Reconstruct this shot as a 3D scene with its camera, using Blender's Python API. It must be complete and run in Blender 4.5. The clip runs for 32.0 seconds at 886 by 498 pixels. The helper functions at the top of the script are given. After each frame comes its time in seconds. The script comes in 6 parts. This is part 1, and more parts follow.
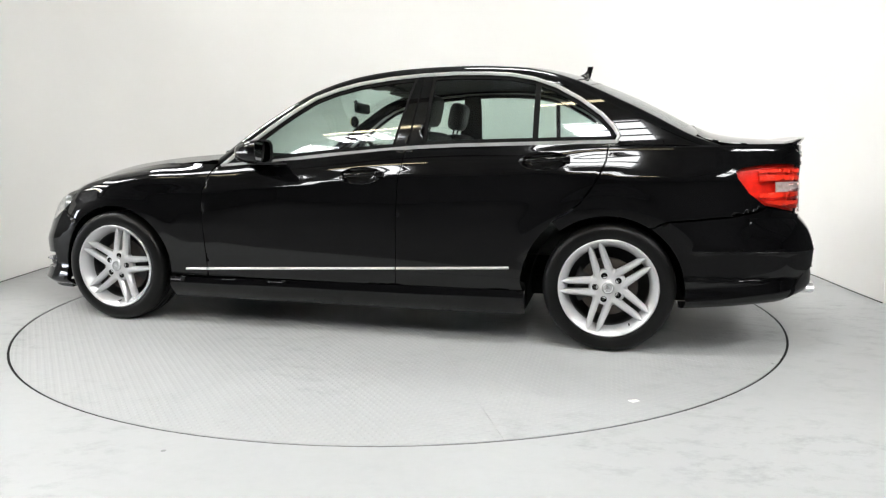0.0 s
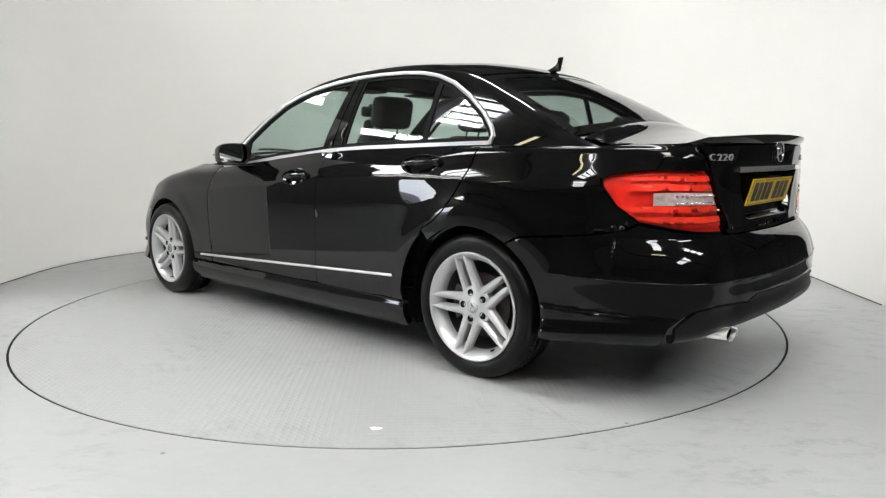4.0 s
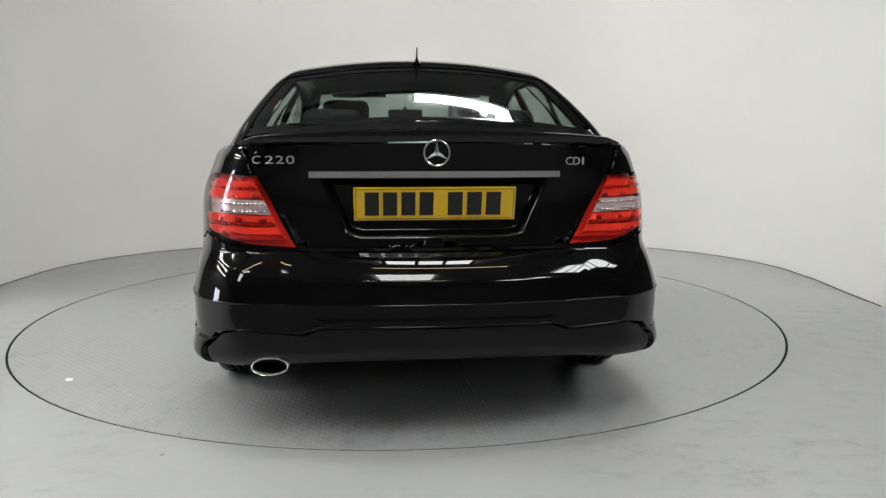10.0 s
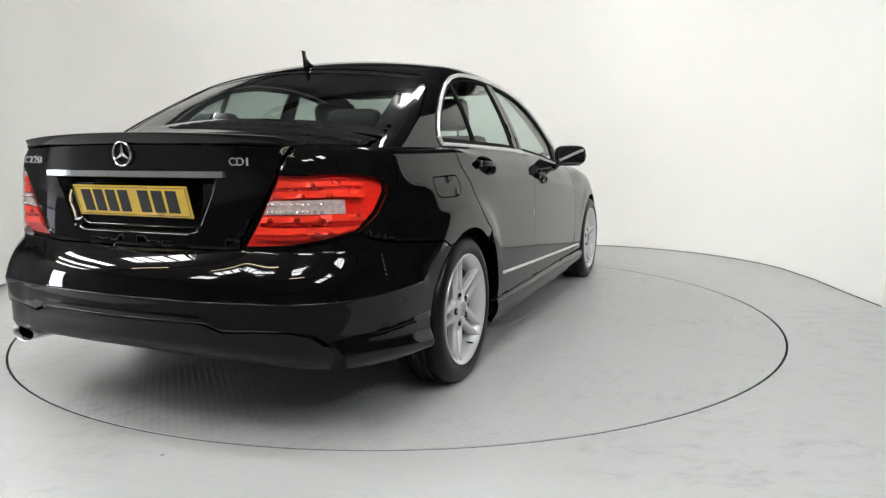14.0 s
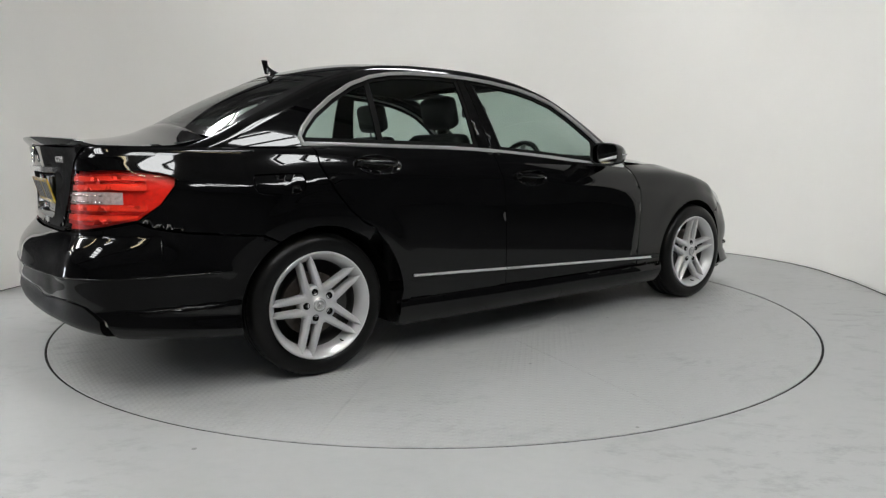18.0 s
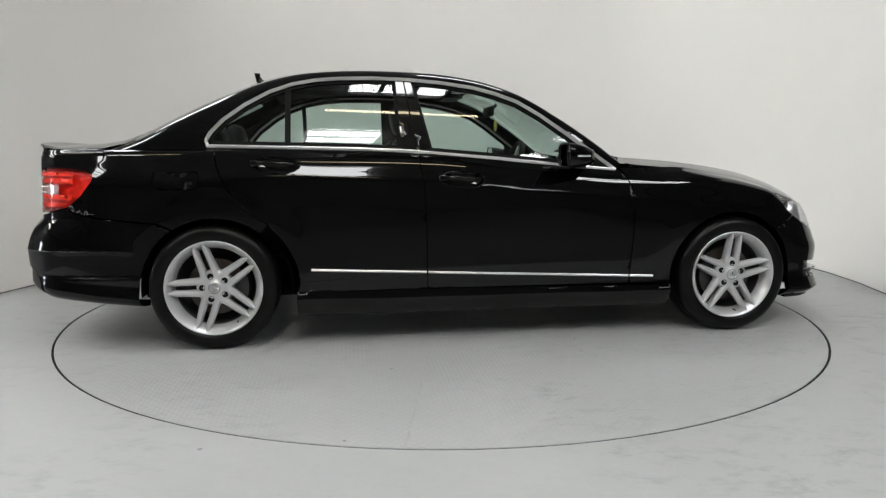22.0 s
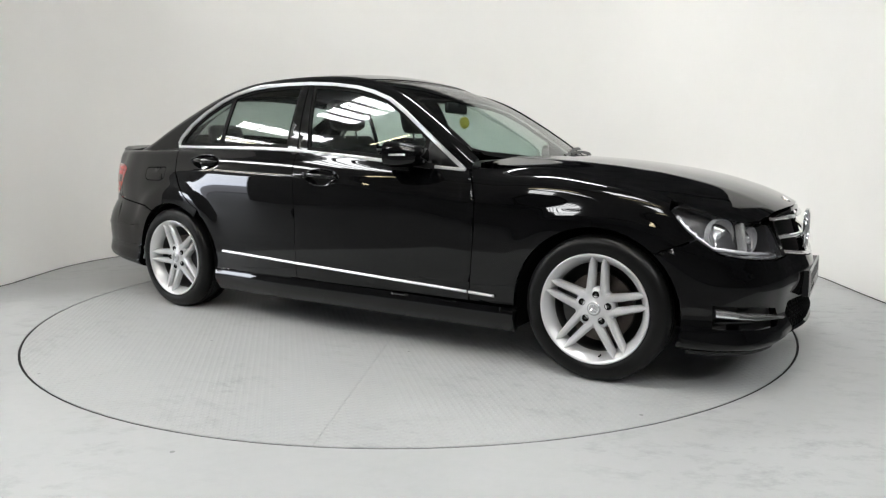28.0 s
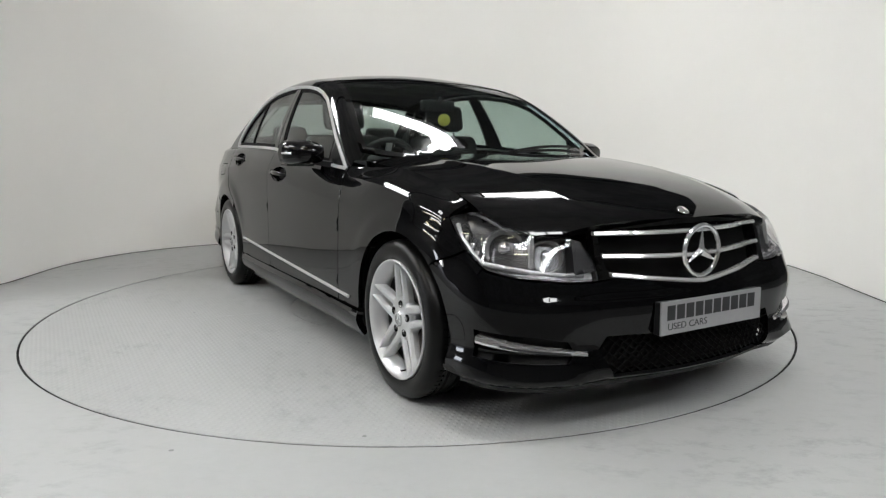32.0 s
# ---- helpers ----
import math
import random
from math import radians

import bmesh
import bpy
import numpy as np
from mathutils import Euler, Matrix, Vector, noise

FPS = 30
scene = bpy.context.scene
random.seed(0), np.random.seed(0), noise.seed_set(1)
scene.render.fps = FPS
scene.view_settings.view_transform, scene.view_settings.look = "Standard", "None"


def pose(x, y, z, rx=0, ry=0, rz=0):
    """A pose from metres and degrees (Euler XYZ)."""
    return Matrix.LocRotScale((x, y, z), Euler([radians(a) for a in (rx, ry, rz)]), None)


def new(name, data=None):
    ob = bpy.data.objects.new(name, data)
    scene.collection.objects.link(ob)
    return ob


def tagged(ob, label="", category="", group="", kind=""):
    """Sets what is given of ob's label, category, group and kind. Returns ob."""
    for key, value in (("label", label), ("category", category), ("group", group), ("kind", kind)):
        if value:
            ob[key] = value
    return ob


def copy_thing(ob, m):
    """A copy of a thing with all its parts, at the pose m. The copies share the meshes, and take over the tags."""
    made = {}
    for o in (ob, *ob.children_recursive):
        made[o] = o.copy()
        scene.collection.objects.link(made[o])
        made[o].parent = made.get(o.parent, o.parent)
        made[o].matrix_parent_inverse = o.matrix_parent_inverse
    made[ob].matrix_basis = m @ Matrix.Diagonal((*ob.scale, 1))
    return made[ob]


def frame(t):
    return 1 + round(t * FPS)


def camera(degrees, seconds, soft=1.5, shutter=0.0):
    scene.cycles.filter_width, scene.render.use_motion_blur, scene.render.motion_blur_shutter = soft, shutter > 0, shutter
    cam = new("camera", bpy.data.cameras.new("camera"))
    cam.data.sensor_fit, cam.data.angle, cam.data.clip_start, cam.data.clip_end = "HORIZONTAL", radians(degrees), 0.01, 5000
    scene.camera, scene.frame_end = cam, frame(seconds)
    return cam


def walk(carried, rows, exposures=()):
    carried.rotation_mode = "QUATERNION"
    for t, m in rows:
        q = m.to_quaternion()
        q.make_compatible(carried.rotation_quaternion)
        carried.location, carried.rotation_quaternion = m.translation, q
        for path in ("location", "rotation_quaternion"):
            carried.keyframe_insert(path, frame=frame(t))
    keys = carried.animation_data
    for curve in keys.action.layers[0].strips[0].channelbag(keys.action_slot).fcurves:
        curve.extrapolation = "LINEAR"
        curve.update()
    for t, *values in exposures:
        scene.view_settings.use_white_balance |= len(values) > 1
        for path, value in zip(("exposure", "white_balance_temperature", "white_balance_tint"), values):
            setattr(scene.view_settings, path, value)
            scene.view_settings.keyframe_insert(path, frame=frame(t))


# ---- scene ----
# A black saloon on a turntable in a curved white studio bay; the bay is open to a dim hall behind the camera.
CAM_TURN = [  # seconds, heading, tilt
    (0, -2.96, -8.17), (0.5, -3.02, -7.96), (1, -3.00, -7.93), (1.5, -2.96, -7.95), (2, -2.94, -7.98), (2.5, -2.92, -7.98),
    (3, -2.87, -7.96), (3.5, -2.98, -7.99), (5.5, -3.00, -7.94), (6, -2.96, -7.94), (6.5, -2.98, -8.01), (7, -2.96, -8.06),
    (7.5, -2.95, -8.08), (8, -2.93, -8.08), (8.5, -3.09, -7.81), (9, -3.06, -7.80), (9.5, -3.08, -7.85), (10, -3.03, -7.87),
    (10.5, -3.02, -7.85), (11, -3.00, -7.85), (11.5, -3.02, -7.85), (12, -3.04, -7.87), (12.5, -3.06, -7.88), (13, -3.06, -7.86),
    (13.5, -3.08, -7.86), (14, -3.01, -7.85), (14.5, -2.98, -7.86), (16.5, -0.54, -7.87), (17, -0.57, -7.80), (17.5, -0.59, -7.82),
    (18, -0.58, -7.95), (18.5, 0.32, -7.98), (19, 0.30, -7.95), (19.5, 0.84, -7.98), (20, 0.05, -8.03), (20.5, 0.04, -7.90),
    (21, 0.06, -7.96), (21.5, -0.09, -7.90), (22, -0.13, -7.85), (22.5, -0.45, -7.82), (23, -0.63, -7.84), (23.5, -1.27, -7.83),
    (24, -1.80, -7.81), (24.5, -1.74, -7.86), (25, -2.27, -7.94), (25.5, -2.28, -7.96), (27.5, -2.29, -7.93), (28, -2.27, -7.97),
    (28.5, -2.26, -8.01), (29, -2.26, -8.05), (29.5, -2.29, -8.02), (30, -2.21, -8.13), (30.5, -2.26, -8.14), (31, -2.27, -8.15),
    (31.5, -2.29, -8.14), (32, -2.37, -8.10),
]
EYE = (0.0, -4.35, 0.965)
cam = camera(66.3, 32.0, soft=1.3)
walk(cam, [(t, pose(*EYE, 90 + tilt, 0.06, turn)) for t, turn, tilt in CAM_TURN],
     exposures=[(0.0, 0.60), (1.0, 0.48), (3.0, 0.41), (6.0, 0.26), (9.0, 0.11), (10.0, -0.04), (11.0, 0.0), (12.0, 0.24), (13.0, 0.34), (14.0, 0.38), (17.0, -0.06), (21.0, -0.09), (23.0, -0.09), (24.0, 0.0), (25.0, 0.20), (28.0, 0.25), (30.0, 0.22), (31.0, 0.19), (32.0, 0.05)])


def car_angle(t):
    """Heading of the turntable in degrees at t seconds."""
    return 162.634 - 7.0404 * t + 0.0025 * (t - 16) ** 2


PIVOT = (1.2594, 0.005)      # the turntable's centre in the car's own space (origin under the rear axle)

# ---- world and lights ----
world = bpy.data.worlds.new("hall_air")
scene.world = world
world.use_nodes = True
world.node_tree.nodes["Background"].inputs[0].default_value = (0.8, 0.85, 0.9, 1)
world.node_tree.nodes["Background"].inputs[1].default_value = 0.02

# ---- materials ----


def mat(name, color, rough=0.5, metal=0.0, noise_scale=0.0, noise_amount=0.0, bump=0.0, bump_scale=200.0, coat=0.0,
        fine=0.0, rough_var=0.0, spec=0.5, emit=0.0, emit_color=None):
    m = bpy.data.materials.new(name)
    m.use_nodes = True
    nt = m.node_tree
    b = nt.nodes["Principled BSDF"]
    b.inputs["Base Color"].default_value = (*color, 1)
    b.inputs["Roughness"].default_value = rough
    b.inputs["Metallic"].default_value = metal
    b.inputs["Coat Weight"].default_value = coat
    b.inputs["Coat Roughness"].default_value = 0.02
    b.inputs["Specular IOR Level"].default_value = spec
    if emit:
        b.inputs["Emission Color"].default_value = (*(emit_color or color), 1)
        b.inputs["Emission Strength"].default_value = emit
    co = nt.nodes.new("ShaderNodeTexCoord")
    if noise_amount:
        n1 = nt.nodes.new("ShaderNodeTexNoise")
        n1.inputs["Scale"].default_value = noise_scale
        n1.inputs["Detail"].default_value = 6
        n1.inputs["Roughness"].default_value = 0.6
        nt.links.new(co.outputs["Object"], n1.inputs["Vector"])
        n2 = nt.nodes.new("ShaderNodeTexNoise")
        n2.inputs["Scale"].default_value = noise_scale * 14
        n2.inputs["Detail"].default_value = 3
        nt.links.new(co.outputs["Object"], n2.inputs["Vector"])
        add = nt.nodes.new("ShaderNodeMath")
        add.operation = "MULTIPLY_ADD"
        nt.links.new(n2.outputs[0], add.inputs[0])
        add.inputs[1].default_value = fine
        nt.links.new(n1.outputs[0], add.inputs[2])
        ramp = nt.nodes.new("ShaderNodeMapRange")
        ramp.inputs["From Min"].default_value = 0.3
        ramp.inputs["From Max"].default_value = 0.7 + fine
        ramp.inputs["To Min"].default_value = 1 - noise_amount
        ramp.inputs["To Max"].default_value = 1 + noise_amount
        nt.links.new(add.outputs[0], ramp.inputs["Value"])
        mul = nt.nodes.new("ShaderNodeVectorMath")
        mul.operation = "SCALE"
        mul.inputs[0].default_value = color
        nt.links.new(ramp.outputs[0], mul.inputs["Scale"])
        nt.links.new(mul.outputs[0], b.inputs["Base Color"])
        if rough_var:
            rr = nt.nodes.new("ShaderNodeMapRange")
            rr.inputs["From Min"].default_value = 0.3
            rr.inputs["From Max"].default_value = 0.7
            rr.inputs["To Min"].default_value = rough - rough_var
            rr.inputs["To Max"].default_value = rough + rough_var
            nt.links.new(n1.outputs[0], rr.inputs["Value"])
            nt.links.new(rr.outputs[0], b.inputs["Roughness"])
    if bump:
        n3 = nt.nodes.new("ShaderNodeTexNoise")
        n3.inputs["Scale"].default_value = bump_scale
        n3.inputs["Detail"].default_value = 4
        nt.links.new(co.outputs["Object"], n3.inputs["Vector"])
        bp = nt.nodes.new("ShaderNodeBump")
        bp.inputs["Strength"].default_value = bump
        bp.inputs["Distance"].default_value = 0.002
        nt.links.new(n3.outputs[0], bp.inputs["Height"])
        nt.links.new(bp.outputs[0], b.inputs["Normal"])
    return m


def glass_mat(name, tint, base=0.045, rough=0.0):
    """Thin tinted glass: see-through, with a mirror on it that grows towards grazing angles."""
    m = bpy.data.materials.new(name)
    m.use_nodes = True
    nt = m.node_tree
    nt.nodes.remove(nt.nodes["Principled BSDF"])
    out = nt.nodes["Material Output"]
    tr = nt.nodes.new("ShaderNodeBsdfTransparent")
    tr.inputs[0].default_value = (*tint, 1)
    gl = nt.nodes.new("ShaderNodeBsdfGlossy")
    gl.inputs["Roughness"].default_value = rough
    lw = nt.nodes.new("ShaderNodeLayerWeight")
    lw.inputs["Blend"].default_value = 0.5
    pw = nt.nodes.new("ShaderNodeMath")
    pw.operation = "POWER"
    pw.inputs[1].default_value = 5.0
    nt.links.new(lw.outputs["Facing"], pw.inputs[0])
    ma = nt.nodes.new("ShaderNodeMath")
    ma.operation = "MULTIPLY_ADD"
    nt.links.new(pw.outputs[0], ma.inputs[0])
    ma.inputs[1].default_value = 1 - base
    ma.inputs[2].default_value = base
    mix = nt.nodes.new("ShaderNodeMixShader")
    nt.links.new(ma.outputs[0], mix.inputs[0])
    nt.links.new(tr.outputs[0], mix.inputs[1])
    nt.links.new(gl.outputs[0], mix.inputs[2])
    nt.links.new(mix.outputs[0], out.inputs["Surface"])
    return m


M_PAINT = mat("black_gloss_paint", (0.0022, 0.0022, 0.0025), 0.02, spec=0.34)
M_PIANO = mat("gloss_black_trim", (0.004, 0.004, 0.004), 0.05)
M_SATIN = mat("satin_black_plastic", (0.007, 0.007, 0.0075), 0.40, bump=0.15, bump_scale=900, spec=0.25)
M_RUBBER = mat("tyre_rubber", (0.0035, 0.0035, 0.0035), 0.34, noise_scale=9, noise_amount=0.25, bump=0.1, bump_scale=400, spec=0.2)
M_SEAL = mat("black_rubber_seal", (0.006, 0.006, 0.006), 0.7, spec=0.1)
M_CHROME = mat("chrome", (0.80, 0.80, 0.81), 0.10, 0.85, spec=0.8)
M_ALU = mat("satin_aluminium_trim", (0.66, 0.66, 0.66), 0.30, 0.6)
M_RIM = mat("silver_wheel_paint", (0.55, 0.55, 0.56), 0.30, 0.40, noise_scale=6, noise_amount=0.04, coat=0.3)
M_STEELCAP = mat("grey_cap_lacquer", (0.52, 0.53, 0.54), 0.25, 0.5)
M_RIMDARK = mat("barrel_shade_grey", (0.05, 0.05, 0.05), 0.5)
M_STEEL = mat("brake_steel", (0.10, 0.085, 0.075), 0.45, 0.6, noise_scale=20, noise_amount=0.3)
M_CALIPER = mat("brake_caliper_grey", (0.05, 0.05, 0.05), 0.5, 0.3, noise_scale=20, noise_amount=0.3)
M_DARK = mat("underbody_black", (0.004, 0.004, 0.004), 0.8, noise_scale=8, noise_amount=0.3, spec=0.08)
M_GLASS = glass_mat("tinted_window_glass", (0.70, 0.80, 0.76), 0.07)
M_GLASS_REAR = glass_mat("tinted_rear_glass", (0.50, 0.56, 0.54), 0.07)
M_CLEAR = glass_mat("clear_lamp_lens", (0.95, 0.95, 0.96), 0.06)
M_REDCLEAR = glass_mat("glossy_outer_lens", (1.0, 0.88, 0.86), 0.04)
M_LEATHER = mat("black_leather", (0.012, 0.012, 0.012), 0.5, noise_scale=30, noise_amount=0.2, bump=0.3, bump_scale=300, spec=0.3)
M_CABIN = mat("dark_cabin_trim", (0.014, 0.014, 0.015), 0.6, noise_scale=30, noise_amount=0.2, bump=0.2, bump_scale=500, spec=0.25)
M_HEADLINER = mat("dark_headliner_cloth", (0.03, 0.03, 0.03), 0.9, noise_scale=60, noise_amount=0.15)
M_REDLENS = mat("red_lamp_lens", (0.96, 0.050, 0.022), 0.35, noise_scale=25, noise_amount=0.12)
M_REDMID = mat("mid_red_lamp_body", (0.85, 0.026, 0.014), 0.3, noise_scale=40, noise_amount=0.15)
M_REDDEEP = mat("deep_red_lamp_lens", (0.58, 0.014, 0.010), 0.30, noise_scale=40, noise_amount=0.15)
M_LAMPCLEAR = mat("ribbed_clear_lamp", (0.80, 0.80, 0.81), 0.18, 0.45, noise_scale=60, noise_amount=0.3)
M_REFLECTOR = mat("lamp_reflector", (0.72, 0.72, 0.74), 0.12, 1.0)
M_LAMPGREY = mat("lamp_housing_grey", (0.03, 0.03, 0.032), 0.3, 0.2)
M_LAMPMID = mat("grey_lamp_inner_wall", (0.13, 0.13, 0.135), 0.25, 0.7, noise_scale=30, noise_amount=0.2)
M_LAMPSILVER = mat("faceted_lamp_silver", (0.70, 0.70, 0.71), 0.14, 0.65, noise_scale=30, noise_amount=0.15)


def faceted(m, scale):
    """Upright facets pressed into a reflector."""
    nt = m.node_tree
    co, mp, w, bp = (nt.nodes.new("ShaderNode" + k) for k in ("TexCoord", "Mapping", "TexVoronoi", "Bump"))
    mp.inputs["Scale"].default_value = (scale, scale, scale * .35)
    nt.links.new(co.outputs["Object"], mp.inputs[0])
    nt.links.new(mp.outputs[0], w.inputs["Vector"])
    w.inputs["Scale"].default_value = 1.0
    bp.inputs["Strength"].default_value = 0.6
    bp.inputs["Distance"].default_value = 0.004
    nt.links.new(w.outputs["Distance"], bp.inputs["Height"])
    nt.links.new(bp.outputs[0], nt.nodes["Principled BSDF"].inputs["Normal"])


faceted(M_LAMPSILVER, 90.0)
M_MIRROR = mat("mirror_glass", (0.85, 0.86, 0.86), 0.01, 1.0)
M_BADGE = mat("bright_badge_chrome", (0.86, 0.86, 0.86), 0.14, 0.72)
M_YELLOW = mat("yellow_reflective_plate", (0.78, 0.50, 0.012), 0.3, noise_scale=20, noise_amount=0.05, coat=1.0)
M_INK = mat("black_plate_ink", (0.012, 0.012, 0.012), 0.4)
M_PLATEGREY = mat("silver_grey_plate", (0.36, 0.36, 0.37), 0.3, 0.3, noise_scale=20, noise_amount=0.06)
M_PLATETEXT = mat("dark_grey_lettering", (0.02, 0.02, 0.022), 0.4)
M_TAG = mat("yellow_tag_card", (0.62, 0.55, 0.10), 0.6)
M_WALL = mat("white_studio_wall_paint", (0.905, 0.89, 0.862), 0.55, noise_scale=0.8, noise_amount=0.02, bump=0.04, bump_scale=60, fine=0.1)
M_HALLWALL = mat("grey_hall_wall", (0.15, 0.15, 0.153), 0.8, noise_scale=1.5, noise_amount=0.3)
M_HALLFLOOR = mat("dark_hall_concrete", (0.10, 0.10, 0.10), 0.66, noise_scale=2, noise_amount=0.3, fine=0.2)
M_ROOF = mat("grey_hall_roof_sheet", (0.50, 0.50, 0.505), 0.8, noise_scale=1.5, noise_amount=0.3)
M_STEELBEAM = mat("grey_steel_truss", (0.05, 0.05, 0.05), 0.6)
M_SKYLIGHT = mat("daylit_roof_panel", (0.8, 0.8, 0.8), 0.5, emit=26.0, emit_color=(0.965, 0.985, 0.99))
M_TUBE = mat("fluorescent_tube", (0.8, 0.8, 0.7), 0.5, emit=20.0, emit_color=(1.0, 0.86, 0.55))


def yard_mat():
    """Distance seen through the gateway: a pale sky, brighter upwards, over a row of dim sheds."""
    m = bpy.data.materials.new("daylit_yard_distance")
    m.use_nodes = True
    nt = m.node_tree
    b = nt.nodes["Principled BSDF"]
    co = nt.nodes.new("ShaderNodeTexCoord")
    sep = nt.nodes.new("ShaderNodeSeparateXYZ")
    nt.links.new(co.outputs["Object"], sep.inputs[0])
    rp = nt.nodes.new("ShaderNodeValToRGB")
    div = nt.nodes.new("ShaderNodeMath")
    div.operation = "DIVIDE"
    div.inputs[1].default_value = 9.0
    nt.links.new(sep.outputs["Z"], div.inputs[0])
    nt.links.new(div.outputs[0], rp.inputs[0])
    rp.color_ramp.elements[0].position, rp.color_ramp.elements[0].color = 0.0, (0.10, 0.10, 0.11, 1)
    rp.color_ramp.elements[1].position, rp.color_ramp.elements[1].color = 1.0, (0.95, 0.97, 1.0, 1)
    for p, c in ((0.15, (0.16, 0.17, 0.19, 1)), (0.16, (0.72, 0.77, 0.88, 1)), (0.4, (0.88, 0.93, 1.0, 1))):
        e = rp.color_ramp.elements.new(p)
        e.color = c
    b.inputs["Base Color"].default_value = (0.2, 0.2, 0.2, 1)
    nt.links.new(rp.outputs[0], b.inputs["Emission Color"])
    b.inputs["Emission Strength"].default_value = 17.0
    return m


M_YARD = yard_mat()


def floor_mat(name, color, marks):
    """Painted concrete: grey paint with broad stains, scuffs and fine specks."""
    m = mat(name, color, 0.50, noise_scale=1.6, noise_amount=0.075, fine=0.3, rough_var=0.08, bump=0.06, bump_scale=150)
    nt = m.node_tree
    b = nt.nodes["Principled BSDF"]
    src = b.inputs["Base Color"].links[0].from_socket
    co = nt.nodes.new("ShaderNodeTexCoord")
    sc = nt.nodes.new("ShaderNodeMapping")
    sc.inputs["Scale"].default_value = (1.0, 1.7, 1.0)
    sc.inputs["Rotation"].default_value = (0, 0, 0.6)
    nt.links.new(co.outputs["Object"], sc.inputs[0])
    n = nt.nodes.new("ShaderNodeTexNoise")
    n.inputs["Scale"].default_value = 7.0
    n.inputs["Detail"].default_value = 9
    n.inputs["Roughness"].default_value = 0.72
    nt.links.new(sc.outputs[0], n.inputs["Vector"])
    r = nt.nodes.new("ShaderNodeMapRange")
    r.inputs["From Min"].default_value = 0.50
    r.inputs["From Max"].default_value = 0.68
    r.inputs["To Min"].default_value = 0.0
    r.inputs["To Max"].default_value = 1.0
    nt.links.new(n.outputs[0], r.inputs["Value"])
    # scuffs gather in trodden patches
    big = nt.nodes.new("ShaderNodeTexNoise")
    big.inputs["Scale"].default_value = 1.1
    big.inputs["Detail"].default_value = 3
    nt.links.new(co.outputs["Object"], big.inputs["Vector"])
    patch = nt.nodes.new("ShaderNodeMapRange")
    patch.inputs["From Min"].default_value = 0.44
    patch.inputs["From Max"].default_value = 0.62
    patch.inputs["To Min"].default_value = -0.12 * marks
    patch.inputs["To Max"].default_value = -marks
    nt.links.new(big.outputs[0], patch.inputs["Value"])
    wear = nt.nodes.new("ShaderNodeMath")
    wear.operation = "MULTIPLY_ADD"
    nt.links.new(r.outputs[0], wear.inputs[0])
    nt.links.new(patch.outputs[0], wear.inputs[1])
    wear.inputs[2].default_value = 1.0
    v = nt.nodes.new("ShaderNodeVectorMath")
    v.operation = "SCALE"
    nt.links.new(src, v.inputs[0])
    # stray dark specks of dirt
    vo = nt.nodes.new("ShaderNodeTexVoronoi")
    vo.inputs["Scale"].default_value = 5.0
    nt.links.new(co.outputs["Object"], vo.inputs["Vector"])
    sep = nt.nodes.new("ShaderNodeSeparateColor")
    nt.links.new(vo.outputs["Color"], sep.inputs[0])
    size = nt.nodes.new("ShaderNodeMapRange")
    size.inputs["From Min"].default_value = 0.45
    size.inputs["From Max"].default_value = 1.0
    size.inputs["To Min"].default_value = 0.0
    size.inputs["To Max"].default_value = 0.045
    nt.links.new(sep.outputs[0], size.inputs["Value"])
    dot = nt.nodes.new("ShaderNodeMath")
    dot.operation = "LESS_THAN"
    nt.links.new(vo.outputs["Distance"], dot.inputs[0])
    nt.links.new(size.outputs[0], dot.inputs[1])
    dim = nt.nodes.new("ShaderNodeMath")
    dim.operation = "MULTIPLY_ADD"
    nt.links.new(dot.outputs[0], dim.inputs[0])
    dim.inputs[1].default_value = -0.45
    dim.inputs[2].default_value = 1.0
    both = nt.nodes.new("ShaderNodeMath")
    both.operation = "MULTIPLY"
    nt.links.new(wear.outputs[0], both.inputs[0])
    nt.links.new(dim.outputs[0], both.inputs[1])
    nt.links.new(both.outputs[0], v.inputs["Scale"])
    nt.links.new(v.outputs[0], b.inputs["Base Color"])
    return m


M_FLOOR = floor_mat("light_grey_floor_paint", (0.380, 0.385, 0.384), 0.26)
M_DISC = floor_mat("light_grey_turntable_paint", (0.374, 0.379, 0.377), 0.28)


